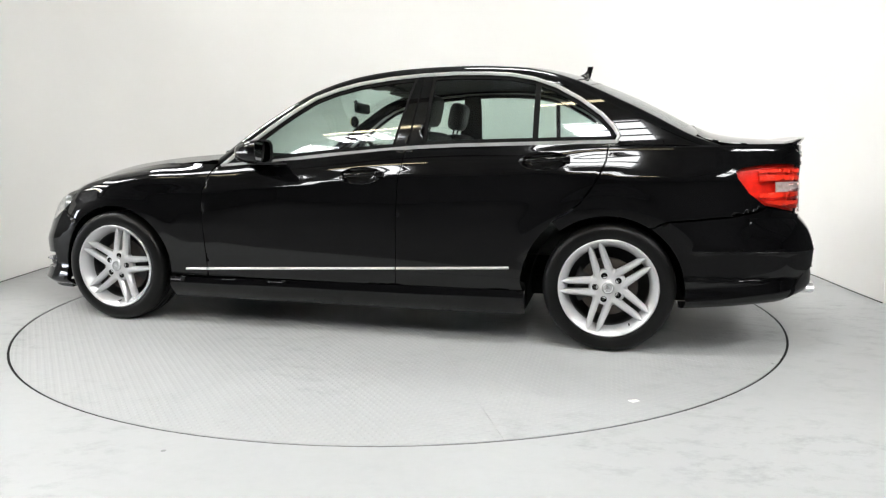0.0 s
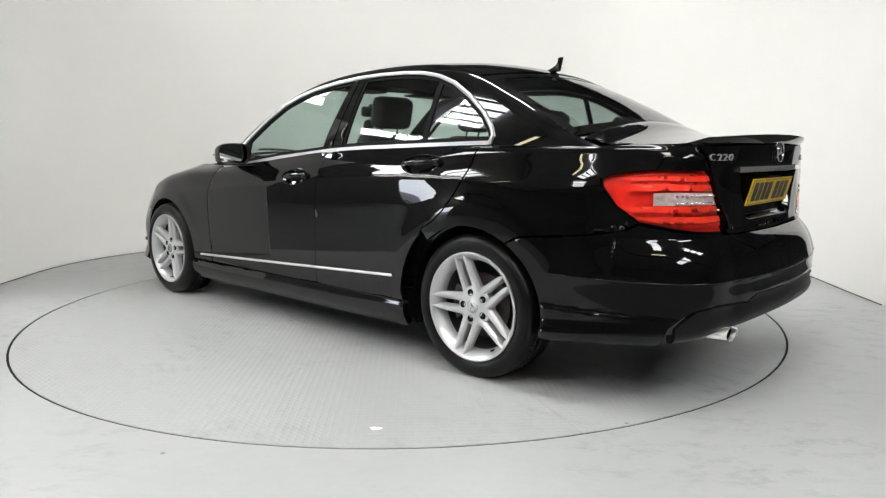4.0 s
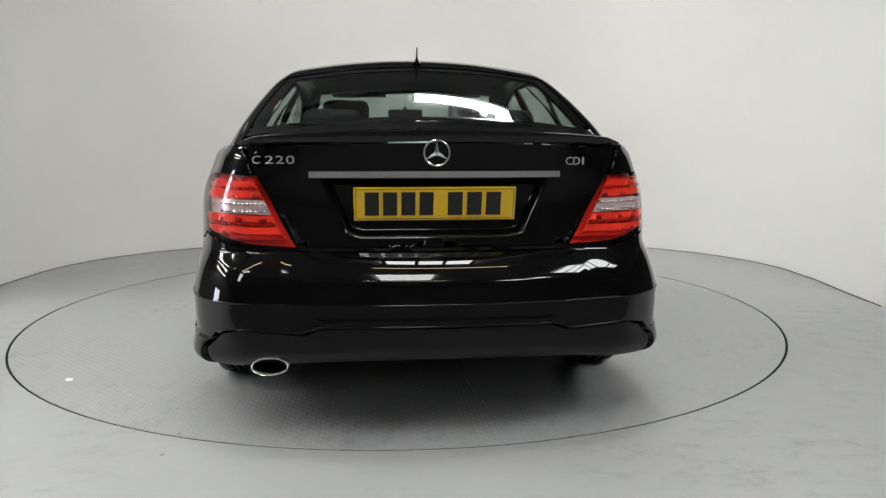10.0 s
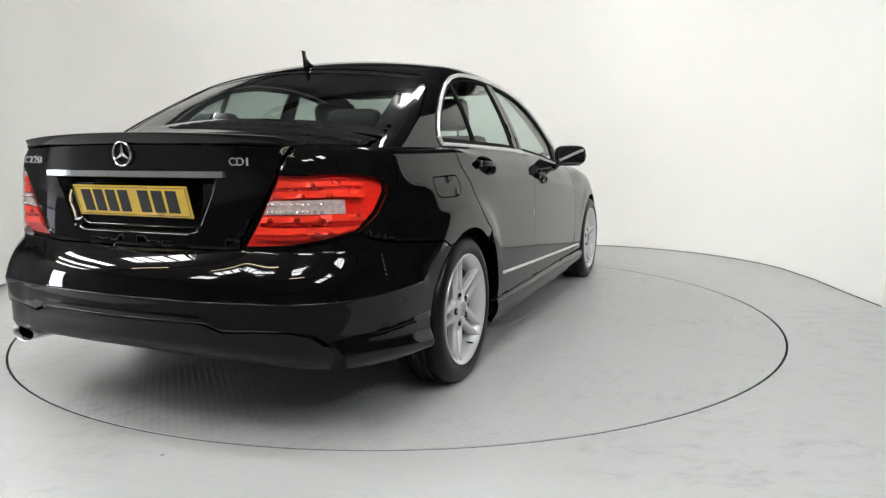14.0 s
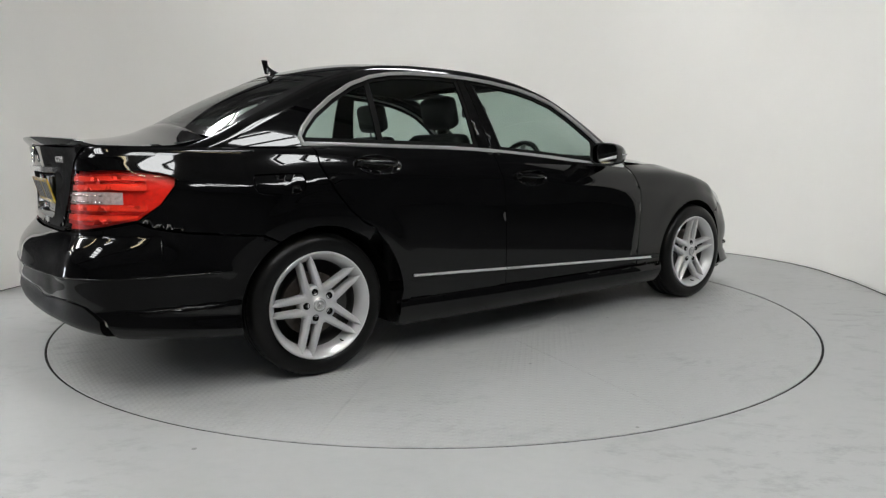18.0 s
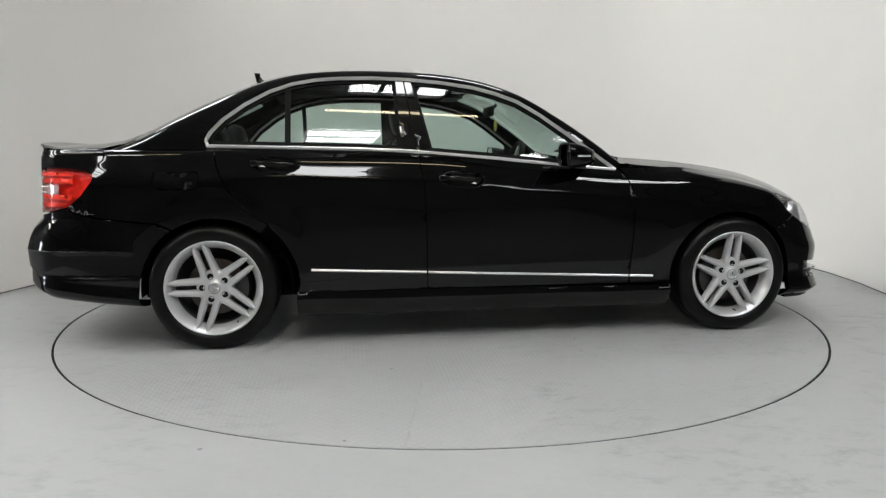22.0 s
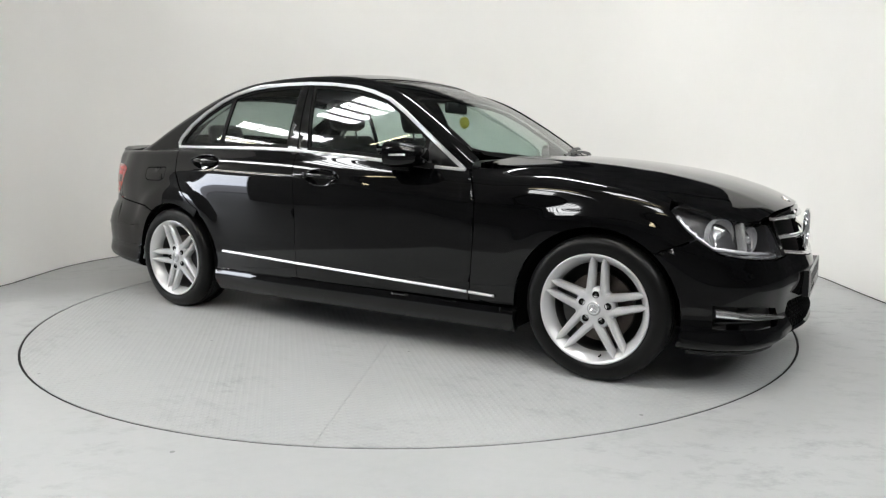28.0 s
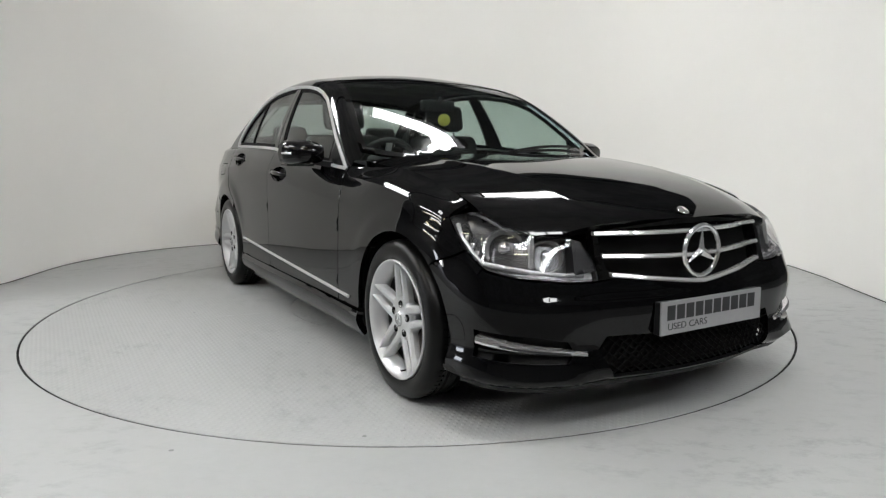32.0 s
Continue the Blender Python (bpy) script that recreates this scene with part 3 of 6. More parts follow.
# sections: eight points (inset, height) from sill to shoulder at stations on the outline
HK = [0.17, 0.20, 0.31, 0.44, 0.62, 0.78, 0.90, 1.0]
SECTIONS = [
    (0.0, [(-.10, .300), (-.024, .325), (-.006, .43), (-.018, .565), (-.105, .662), (-.112, .82), (-.098, .94), (-.090, 1.003)]),
    (sr(.30), [(-.10, .295), (-.024, .32), (-.006, .425), (-.017, .562), (-.098, .662), (-.104, .82), (-.092, .94), (-.084, 1.0)]),
    (sr(.50), [(-.10, .285), (-.024, .31), (-.006, .41), (-.017, .545), (-.082, .66), (-.09, .82), (-.085, .94), (-.084, .994)]),
    (sr(.66), [(-.09, .265), (-.015, .29), (.014, .39), (.014, .53), (-.055, .655), (-.064, .83), (-.070, .94), (-.088, .994)]),
    (sx(-.72), [(-.09, .245), (-.008, .265), (.014, .37), (.014, .52), (-.032, .655), (-.048, .84), (-.086, .958), (-.112, .998)]),
    (sx(-.45), [(-.10, .225), (-.010, .24), (.005, .34), (.006, .48), (-.010, .66), (-.022, .83), (-.068, .960), (-.102, .996)]),
    (sx(-.2), [(-.10, .205), (-.010, .22), (-.002, .32), (.002, .46), (.003, .66), (-.012, .82), (-.062, .962), (-.106, 1.0)]),
    (sx(.05), [(-.10, .19), (-.012, .21), (-.004, .31), (.001, .45), (.003, .65), (-.010, .81), (-.054, .955), (-.096, 1.003)]),
    (sx(.45), [(-.050, .150), (-.020, .20), (-.005, .31), (-.001, .44), (-.002, .63), (-.010, .80), (-.036, .92), (-.082, .995)]),
    (sx(1.06), [(-.050, .150), (-.018, .195), (-.005, .31), (-.001, .43), (-.003, .62), (-.012, .78), (-.036, .90), (-.078, .978)]),
    (sx(1.7), [(-.050, .150), (-.018, .195), (-.005, .31), (-.001, .42), (-.003, .60), (-.012, .75), (-.036, .86), (-.077, .925)]),
    (sx(2.15), [(-.050, .150), (-.014, .195), (-.004, .31), (-.001, .42), (-.002, .59), (-.014, .73), (-.044, .84), (-.095, .898)]),
    (sx(2.45), [(-.050, .150), (-.012, .20), (-.005, .31), (0, .42), (.002, .60), (-.012, .73), (-.050, .848), (-.165, .902)]),
    (sx(2.76), [(-.10, .17), (-.010, .20), (-.003, .31), (.001, .43), (.004, .61), (-.012, .72), (-.056, .820), (-.172, .858)]),
    (sx(3.0), [(-.09, .17), (-.008, .20), (-.002, .31), (.001, .43), (-.002, .58), (-.022, .68), (-.060, .766), (-.150, .798)]),
    (sx(3.12), [(-.08, .165), (-.006, .20), (-.004, .31), (0, .43), (-.008, .54), (-.034, .635), (-.066, .71), (-.130, .752)]),
    (sf(.70), [(-.07, .165), (-.004, .20), (-.008, .31), (0, .43), (-.020, .505), (-.050, .59), (-.078, .652), (-.105, .698)]),
    (sf(.50), [(-.07, .165), (-.004, .20), (-.010, .31), (0, .43), (-.022, .505), (-.052, .585), (-.070, .645), (-.090, .696)]),
    (sf(.30), [(-.07, .165), (-.004, .20), (-.012, .31), (0, .43), (-.022, .505), (-.050, .59), (-.070, .665), (-.090, .715)]),
    (S_END, [(-.07, .165), (-.004, .20), (-.012, .31), (0, .43), (-.020, .505), (-.050, .60), (-.076, .68), (-.092, .735)]),
]
_st = [a for a, b in SECTIONS]
_sec = pchip(_st, np.array([b for a, b in SECTIONS]).reshape(len(SECTIONS), -1), level=True)


def ramp(a, lo, hi):
    t = np.clip((a - lo) / (hi - lo), 0, 1)
    return t * t * (3 - 2 * t)


def pressings(p, z):
    """Outward relief pressed into the flanks: the shoulder crease, the wheel-arch flares and the bumper ledges."""
    x, y = p[:, 0], p[:, 1]
    zc = np.interp(x, [-.2, .21, 1.05, 1.37, 1.73, 2.18, 2.5, 2.65], [.845, .868, .838, .81, .775, .742, .726, .722])
    d = np.sqrt((z - zc) ** 2 + .006 ** 2)
    r = .013 * np.where(z > zc, np.exp(-d / .036), np.exp(-d / .085 - .006 / .036 + .006 / .085)) * ramp(x, -.50, .05) * (1 - ramp(x, 1.85, 2.75))
    for (cx, cz, rr), reach, lift in (((0.012, 0.300, 0.362), .115, .013), ((2.748, 0.302, 0.360), .085, .007)):
        q = np.hypot(x - cx, z - cz) - rr - reach
        r = r + lift * .5 * (1 - np.tanh(q / .032)) * ramp(z, .40, .70) * ramp(y, .6, .75)
    r = r + .008 * (1 - ramp(z, .363, .385)) * (1 - ramp(x, -.37, -.33)) * ramp(x, -.90, -.74) * ramp(y, .62, .74)
    # bumper shoulder and the swage below it, round the rear corners
    rear = 1 - ramp(x, -.42, -.34)
    zs = np.interp(y, [.0, .45, .62, .74, .82], [.572, .578, .600, .628, .655])
    r = r + .002 * np.exp(-np.sqrt((z - zs) ** 2 + .004 ** 2) / .022) * rear * (1 - ramp(y, .80, .85))
    r = r + .0055 * np.exp(-np.sqrt((z - .503) ** 2 + .003 ** 2) / .016) * rear
    r = r + .005 * np.exp(-np.sqrt((z - .446) ** 2 + .003 ** 2) / .015) * rear * (1 - ramp(y, .36, .44))
    r = r + .020 * (1 - ramp(z, .205, .245)) * ramp(x, 3.05, 3.12) * ramp(y, .42, .58)
    return r


def side(s, h, off=0.0):
    """The lower body at way s round the outline and nominal height h; off moves it outward."""
    s, h = np.atleast_1d(np.asarray(s, float)), np.atleast_1d(np.asarray(h, float))
    sign = np.where((s < 0) | (s > S_END), -1.0, 1.0)
    q = np.where(s < 0, -s, np.where(s > S_END, 2 * S_END - s, s))
    p = _plan(q)
    e = 0.004
    ahead, behind = _plan(np.where(q + e > S_END, 2 * S_END - q - e, q + e)), _plan(np.abs(q - e))
    ahead[:, 1] *= np.where(q + e > S_END, -1, 1)
    behind[:, 1] *= np.where(q < e, -1, 1)
    t = ahead - behind
    t /= np.linalg.norm(t, axis=1)[:, None]
    n = np.stack([-t[:, 1], t[:, 0]], 1)
    k = _sec(q).reshape(len(q), 8, 2)
    # smooth curve through the eight section points at h
    hk = np.array(HK)
    m = np.empty_like(k)
    dl = np.diff(k, axis=1) / np.diff(hk)[None, :, None]
    m[:, 1:-1] = (dl[:, :-1] + dl[:, 1:]) / 2
    m[:, 0], m[:, -1] = dl[:, 0], dl[:, -1]
    m[:, 4, 0] = np.where(np.abs(dl[:, 3, 0]) > .2, dl[:, 4, 0], m[:, 4, 0])
    end = m.copy()
    shelf = np.abs(dl[:, 3, 0]) > .2
    end[:, 4, 0] = np.where(shelf, dl[:, 3, 0] * 1.3, m[:, 4, 0])
    end[:, 4, 1] = np.where(shelf, dl[:, 3, 1] * .85, m[:, 4, 1])
    # the fold along the top of the rear quarters
    fold = (ramp(p[:, 0], -.85, -.70) * (1 - ramp(p[:, 0], .05, .40)))[:, None]
    end[:, 6] = m[:, 6] = m[:, 6] * (1 - fold) + dl[:, 5] * fold
    i = np.clip(np.searchsorted(hk, h) - 1, 0, 6)
    w = (hk[i + 1] - hk[i])[:, None]
    u = ((h - hk[i])[:, None]) / w
    r = np.arange(len(q))
    v = (k[r, i] * (2 * u ** 3 - 3 * u ** 2 + 1) + m[r, i] * w * (u ** 3 - 2 * u ** 2 + u)
         + k[r, i + 1] * (3 * u ** 2 - 2 * u ** 3) + end[r, i + 1] * w * (u ** 3 - u ** 2))
    off = np.reshape(np.asarray(off, float), (-1,)) + pressings(p, v[:, 1])
    xy = p + n * (v[:, :1] + np.reshape(off, (-1, 1)))
    return np.stack([xy[:, 0], xy[:, 1] * sign, v[:, 1]], 1)


def sh(s, z):
    """Chart point (s, h) of the body at height z."""
    hs = np.linspace(HK[0], HK[-1], 160)
    zz = side(np.full(160, s), hs)[:, 2]
    return (s, float(np.interp(z, np.maximum.accumulate(zz), hs)))


# cabin: flank surface, roof edge and centre line
def flank(x, z):
    d = z - 0.95
    return 0.815 - 0.27 * d - 0.42 * d * np.abs(d) - 0.03 * ((x - 0.9) / 1.1) ** 2


_edge = catmull([-.62, -.5, -.38, -.2, 0, .2, .4, .6, .8, 1.0, 1.2, 1.4, 1.6, 1.8, 2.0, 2.12, 2.2],
                [.985, .998, 1.040, 1.135, 1.236, 1.328, 1.386, 1.408, 1.414, 1.41, 1.395, 1.36, 1.29, 1.172, 1.034, .945, .90])
_mid = catmull([-.62, -.52, -.42, -.35, -.2, 0, .17, .33, .54, .74, 1.01, 1.22, 1.36, 1.53, 1.7, 1.88, 2.05, 2.2, 2.36, 2.45],
               [1.055, 1.070, 1.112, 1.152, 1.232, 1.323, 1.385, 1.424, 1.451, 1.459, 1.455, 1.438, 1.411, 1.354, 1.277, 1.18, 1.082, .994, .900, .845])


def edge_y(x):
    return flank(x, _edge(x)) - 0.05


def cabin(x, y, off=0.0):
    """Top of the cabin: roof, windscreen and rear window lie on it."""
    x, y = np.asarray(x, float), np.asarray(y, float)
    # the glass bows ahead in the middle: the centre line is drawn further along
    r = np.abs(y) / edge_y(x)
    ze, zm = _edge(x), _mid(x)
    z = zm - (zm - ze) * np.minimum(r, 1.2) ** 2.0 + off
    return np.stack([x, y, z], -1)


def flank3(x, z, off=0.0, sign=1):
    x, z = np.asarray(x, float), np.asarray(z, float)
    return np.stack([x, sign * (flank(x, z) + off), z], -1)


_bon = catmull([2.1, 2.2, 2.4, 2.6, 2.8, 3.0, 3.1, 3.2, 3.3, 3.4, 3.45, 3.5, 3.55, 3.6],
               [.975, .968, .953, .937, .913, .880, .857, .828, .792, .742, .708, .662, .60, .52])


def bonnet_z(x, y, off=0.0):
    x, y = np.asarray(x, float), np.asarray(y, float)
    r = np.abs(y) / 0.75
    z = _bon(x + 0.25 * r ** 2.7) - 0.018 * r ** 2 + off
    # folded crease on either side, beyond which the sheet falls towards the wing
    d = np.abs(y) - 0.50 + (x - 2.3) * 0.10
    fold = 0.5 * (d + np.sqrt(d * d + 0.012 ** 2))
    z = z - 0.085 * fold + 0.004 * np.exp(-np.sqrt(d * d + 1e-4) / 0.03) * np.clip((3.36 - x) / 0.5, 0, 1)
    return np.stack([x, y, z], -1)


_deck = catmull([-.97, -.92, -.86, -.75, -.6, -.5, -.42], [1.022, 1.026, 1.028, 1.034, 1.051, 1.076, 1.112])
_fall = catmull([-.97, -.86, -.75, -.6, -.5, -.42], [.030, .031, .036, .050, .066, .084])


def deck_z(x, y, off=0.0):
    x, y = np.asarray(x, float), np.asarray(y, float)
    r = np.abs(y) / 0.69
    z = _deck(x) - _fall(x) * r ** 2.0 + off
    return np.stack([x, y, z], -1)


# ---- panels cut from those surfaces ----
from mathutils.geometry import delaunay_2d_cdt


def densify(poly, step):
    out = []
    for i, a in enumerate(poly):
        b = poly[(i + 1) % len(poly)]
        d = math.hypot(b[0] - a[0], b[1] - a[1])
        k = max(1, int(math.ceil(d / step)))
        out += [(a[0] + (b[0] - a[0]) * j / k, a[1] + (b[1] - a[1]) * j / k) for j in range(k)]
    return out


def area2(poly):
    return sum(poly[i][0] * poly[(i + 1) % len(poly)][1] - poly[(i + 1) % len(poly)][0] * poly[i][1] for i in range(len(poly)))


def inset(poly, d):
    if area2(poly) < 0:
        poly = poly[::-1]
    n, out = len(poly), []
    for i in range(n):
        a, b, c = (np.array(poly[j % n]) for j in (i - 1, i, i + 1))
        e1, e2 = b - a, c - b
        n1 = np.array([-e1[1], e1[0]]) / (np.hypot(*e1) + 1e-9)
        n2 = np.array([-e2[1], e2[0]]) / (np.hypot(*e2) + 1e-9)
        m = n1 + n2
        m = m / max(0.4, m @ m / 2 + 1e-9)
        out.append(tuple(b + m * d))
    return out


def inside(pts, poly):
    pts = np.asarray(pts)
    res = np.zeros(len(pts), bool)
    n = len(poly)
    for i in range(n):
        x1, y1 = poly[i]
        x2, y2 = poly[(i + 1) % n]
        if y1 == y2:
            continue
        c = (y1 > pts[:, 1]) != (y2 > pts[:, 1])
        res ^= c & (pts[:, 0] < (x2 - x1) * (pts[:, 1] - y1) / (y2 - y1) + x1)
    return res


def chart_tris(poly, holes, step):
    loops = [densify(poly, step)] + [densify(h, step) for h in holes]
    v, e = [], []
    for L in loops:
        o = len(v)
        v += L
        e += [(o + i, o + (i + 1) % len(L)) for i in range(len(L))]
    b = np.array(v)
    lo, hi = b.min(0), b.max(0)
    gx, gy = np.meshgrid(np.arange(lo[0] + step * .5, hi[0], step), np.arange(lo[1] + step * .5, hi[1], step))
    gx = gx + (np.arange(gx.shape[0]) % 2)[:, None] * step * .5
    p = np.stack([gx.ravel(), gy.ravel()], 1)
    ok = inside(p, loops[0])
    for L in loops[1:]:
        ok &= ~inside(p, L)
    p = p[ok]
    if len(p):
        near = np.array([((b - q) ** 2).sum(1).min() for q in p])
        p = p[near > (0.5 * step) ** 2]
    r = delaunay_2d_cdt([Vector(q) for q in v] + [Vector(q) for q in p], e, [], 0, 1e-6)
    vs = np.array([tuple(q) for q in r[0]])
    fs = [tuple(f) for f in r[2]]
    cen = np.array([vs[list(f)].mean(0) for f in fs])
    ok = inside(cen, loops[0])
    for L in loops[1:]:
        ok &= ~inside(cen, L)
    return vs, [f for f, k in zip(fs, ok) if k]


def panel(name, poly, fn, material, parent, label="", holes=(), step=0.03, gap=0.002, depth=0.012, flip=False, off=0.0, thick=True):
    """A sheet cut to an outline in a surface's own two coordinates, with turned-in edges. fn(u, v, off) gives points."""
    if gap:
        poly = inset(densify(poly, step), gap)
        holes = [inset(densify(h, step), -gap) for h in holes]
    vs, fs = chart_tris(poly, holes, step)
    u, v = vs[:, 0], vs[:, 1]
    P = fn(u, v, off)
    e = 0.003
    n = np.cross(fn(u + e, v, off) - fn(u - e, v, off), fn(u, v + e, off) - fn(u, v - e, off))
    n /= (np.linalg.norm(n, axis=1)[:, None] + 1e-12)
    if flip:
        n = -n
    # triangles must wind with the normal
    out = []
    for f in fs:
        a, b, c = (P[i] for i in f)
        out.append(f if np.dot(np.cross(b - a, c - a), n[list(f)].mean(0)) > 0 else f[::-1])
    faces = list(out)
    count = {}
    for f in out:
        for i in range(3):
            k = (f[i], f[(i + 1) % 3])
            count[k] = 1
    verts = [tuple(p) for p in P]
    lnorm = [n[i] for f in out for i in f]
    if thick:
        rim = [k for k in count if (k[1], k[0]) not in count]
        low = {}
        for a, b in rim:
            for i in (a, b):
                if i not in low:
                    low[i] = len(verts)
                    verts.append(tuple(P[i] - n[i] * depth))
        for a, b in rim:
            f = (b, a, low[a], low[b])
            faces.append(f)
            A, B, C = (np.array(verts[i]) for i in f[:3])
            fn_ = np.cross(B - A, C - A)
            fn_ /= np.linalg.norm(fn_) + 1e-12
            lnorm += [fn_] * 4
    me = bpy.data.meshes.new(name)
    me.from_pydata(verts, [], faces)
    me.materials.append(material)
    me.polygons.foreach_set("use_smooth", [True] * len(me.polygons))
    me.update()
    me.normals_split_custom_set([tuple(q) for q in lnorm])
    ob = new(name, me)
    ob.parent = parent
    if label:
        tagged(ob, label)
    return ob


def flank_fn(sign):
    return lambda u, v, o=0.0: flank3(u, v, o, sign)


def mirror_s(poly):
    return [(-s, h) for s, h in poly]


def side_fn(sign):
    def f(u, v, o=0.0):
        p = side(u, v, o)
        if sign < 0:
            p = p * np.array([1, -1, 1])
        return p
    return f


def arc(cx, cz, r, a0, a1, n=24):
    return [(cx + r * math.cos(radians(a0 + (a1 - a0) * i / n)), cz + r * math.sin(radians(a0 + (a1 - a0) * i / n))) for i in range(n + 1)]


def xz(pts):
    return [sh(sx(x), z) for x, z in pts]


REAR_ARCH = (0.012, 0.300, 0.362)
FRONT_ARCH = (2.748, 0.302, 0.360)

# ---- the car ----
car = tagged(new("car"), "glossy black four-door saloon with silver twin-spoke wheels on the turntable", "car")
TR, TW = 0.316, 0.225          # tyre radius and width
WHEEL_Y = 0.775


def tail_outline():
    return [sh(sr(.612), .905), sh(sx(-.83), .905), sh(sx(-.70), .902), sh(sx(-.60), .888), sh(sx(-.565), .872), sh(sx(-.570), .843),
            sh(sx(-.625), .775), sh(sx(-.71), .712), sh(sr(.74), .690), sh(sr(.66), .678), sh(sr(.56), .672), sh(sr(.475), .668)]


def head_outline():
    return [sh(sx(3.045), .738), (sx(3.08), .965), (sx(3.14), .985), (sf(.70), .985), (sf(.60), .975), (sf(.50), .945), sh(sf(.455), .60), sh(sf(.45), .535),
            sh(sf(.56), .535), sh(sf(.66), .545), sh(sx(3.25), .572), sh(sx(3.16), .628), sh(sx(3.09), .69)]


def oval(x, z, a=.118, b=.040, n=28):
    return [sh(sx(x + a * math.cos(2 * math.pi * i / n)), z + b * math.sin(2 * math.pi * i / n) * (1.0 if math.sin(2 * math.pi * i / n) > 0 else 1.15) - .03 * a * math.cos(2 * math.pi * i / n)) for i in range(n)]


def handle(g, x, z, fl):
    """A pull handle over a hollow in the door."""
    s0, h0 = sh(sx(x), z)

    def dish(u, v, o=0.0):
        r2 = ((u - s0) / .118) ** 2 + ((v - h0) / .050) ** 2
        p = side(u, v, o - .032 * np.clip(1.05 - r2, 0, 1))
        return p * np.array([1, g, 1])
    panel("handle_bowl", oval(x, z), dish, M_PAINT, car, flip=not fl, gap=-.003, step=.016, thick=False)
    bm = bmesh.new()
    n = 14
    rings = []
    for i in range(n + 1):
        t = i / n
        xx = x - .115 + .215 * t
        bow = .028 * (math.sin(math.pi * min(1, max(0, t))) ** .5 if 0 < t < 1 else 0) - .004
        q = side(np.array([sx(xx)]), np.array([sh(sx(xx), z + .004 - .012 * (t - .5))[1]]), bow)[0]
        w = .013 * (.55 + .45 * math.sin(math.pi * t) ** .5) if 0 < t < 1 else .006
        rings.append([bm.verts.new((q[0], (q[1] + .010 * math.cos(a)) * g, q[2] + w * math.sin(a))) for a in [2 * math.pi * k / 10 for k in range(10)]])
    for A, B in zip(rings, rings[1:]):
        for j in range(10):
            bm.faces.new((A[j], A[(j + 1) % 10], B[(j + 1) % 10], B[j]))
    bm.faces.new(rings[0][::-1])
    bm.faces.new(rings[-1])
    grip = part("door_handle", bm, M_PAINT, car, "gloss black pull handle", auto=60)
    # fixed cap with the lock at the rear end
    bm = bmesh.new()
    q = side(np.array([sx(x - .105)]), np.array([sh(sx(x - .105), z + .006)[1]]), .010)[0]
    box(bm, (-.019, -.016, -.016), (.019, .010, .016), .006, m=Matrix.Translation((q[0], q[1] * g, q[2])) @ Matrix.Diagonal((1, g, 1, 1)))
    part("lock_cap", bm, M_PAINT, grip, auto=50)
    # turned rim of the hollow
    bm = bmesh.new()
    ring = [side(np.array([u]), np.array([v]), .0005)[0] for u, v in oval(x, z, n=36)]
    sweep(bm, [(p[0], p[1] * g, p[2]) for p in ring], circle(.0022, 6), closed=True, up=lambda i: (0, 1, 0))
    part("bowl_rim", bm, M_PAINT, grip, smooth=True)


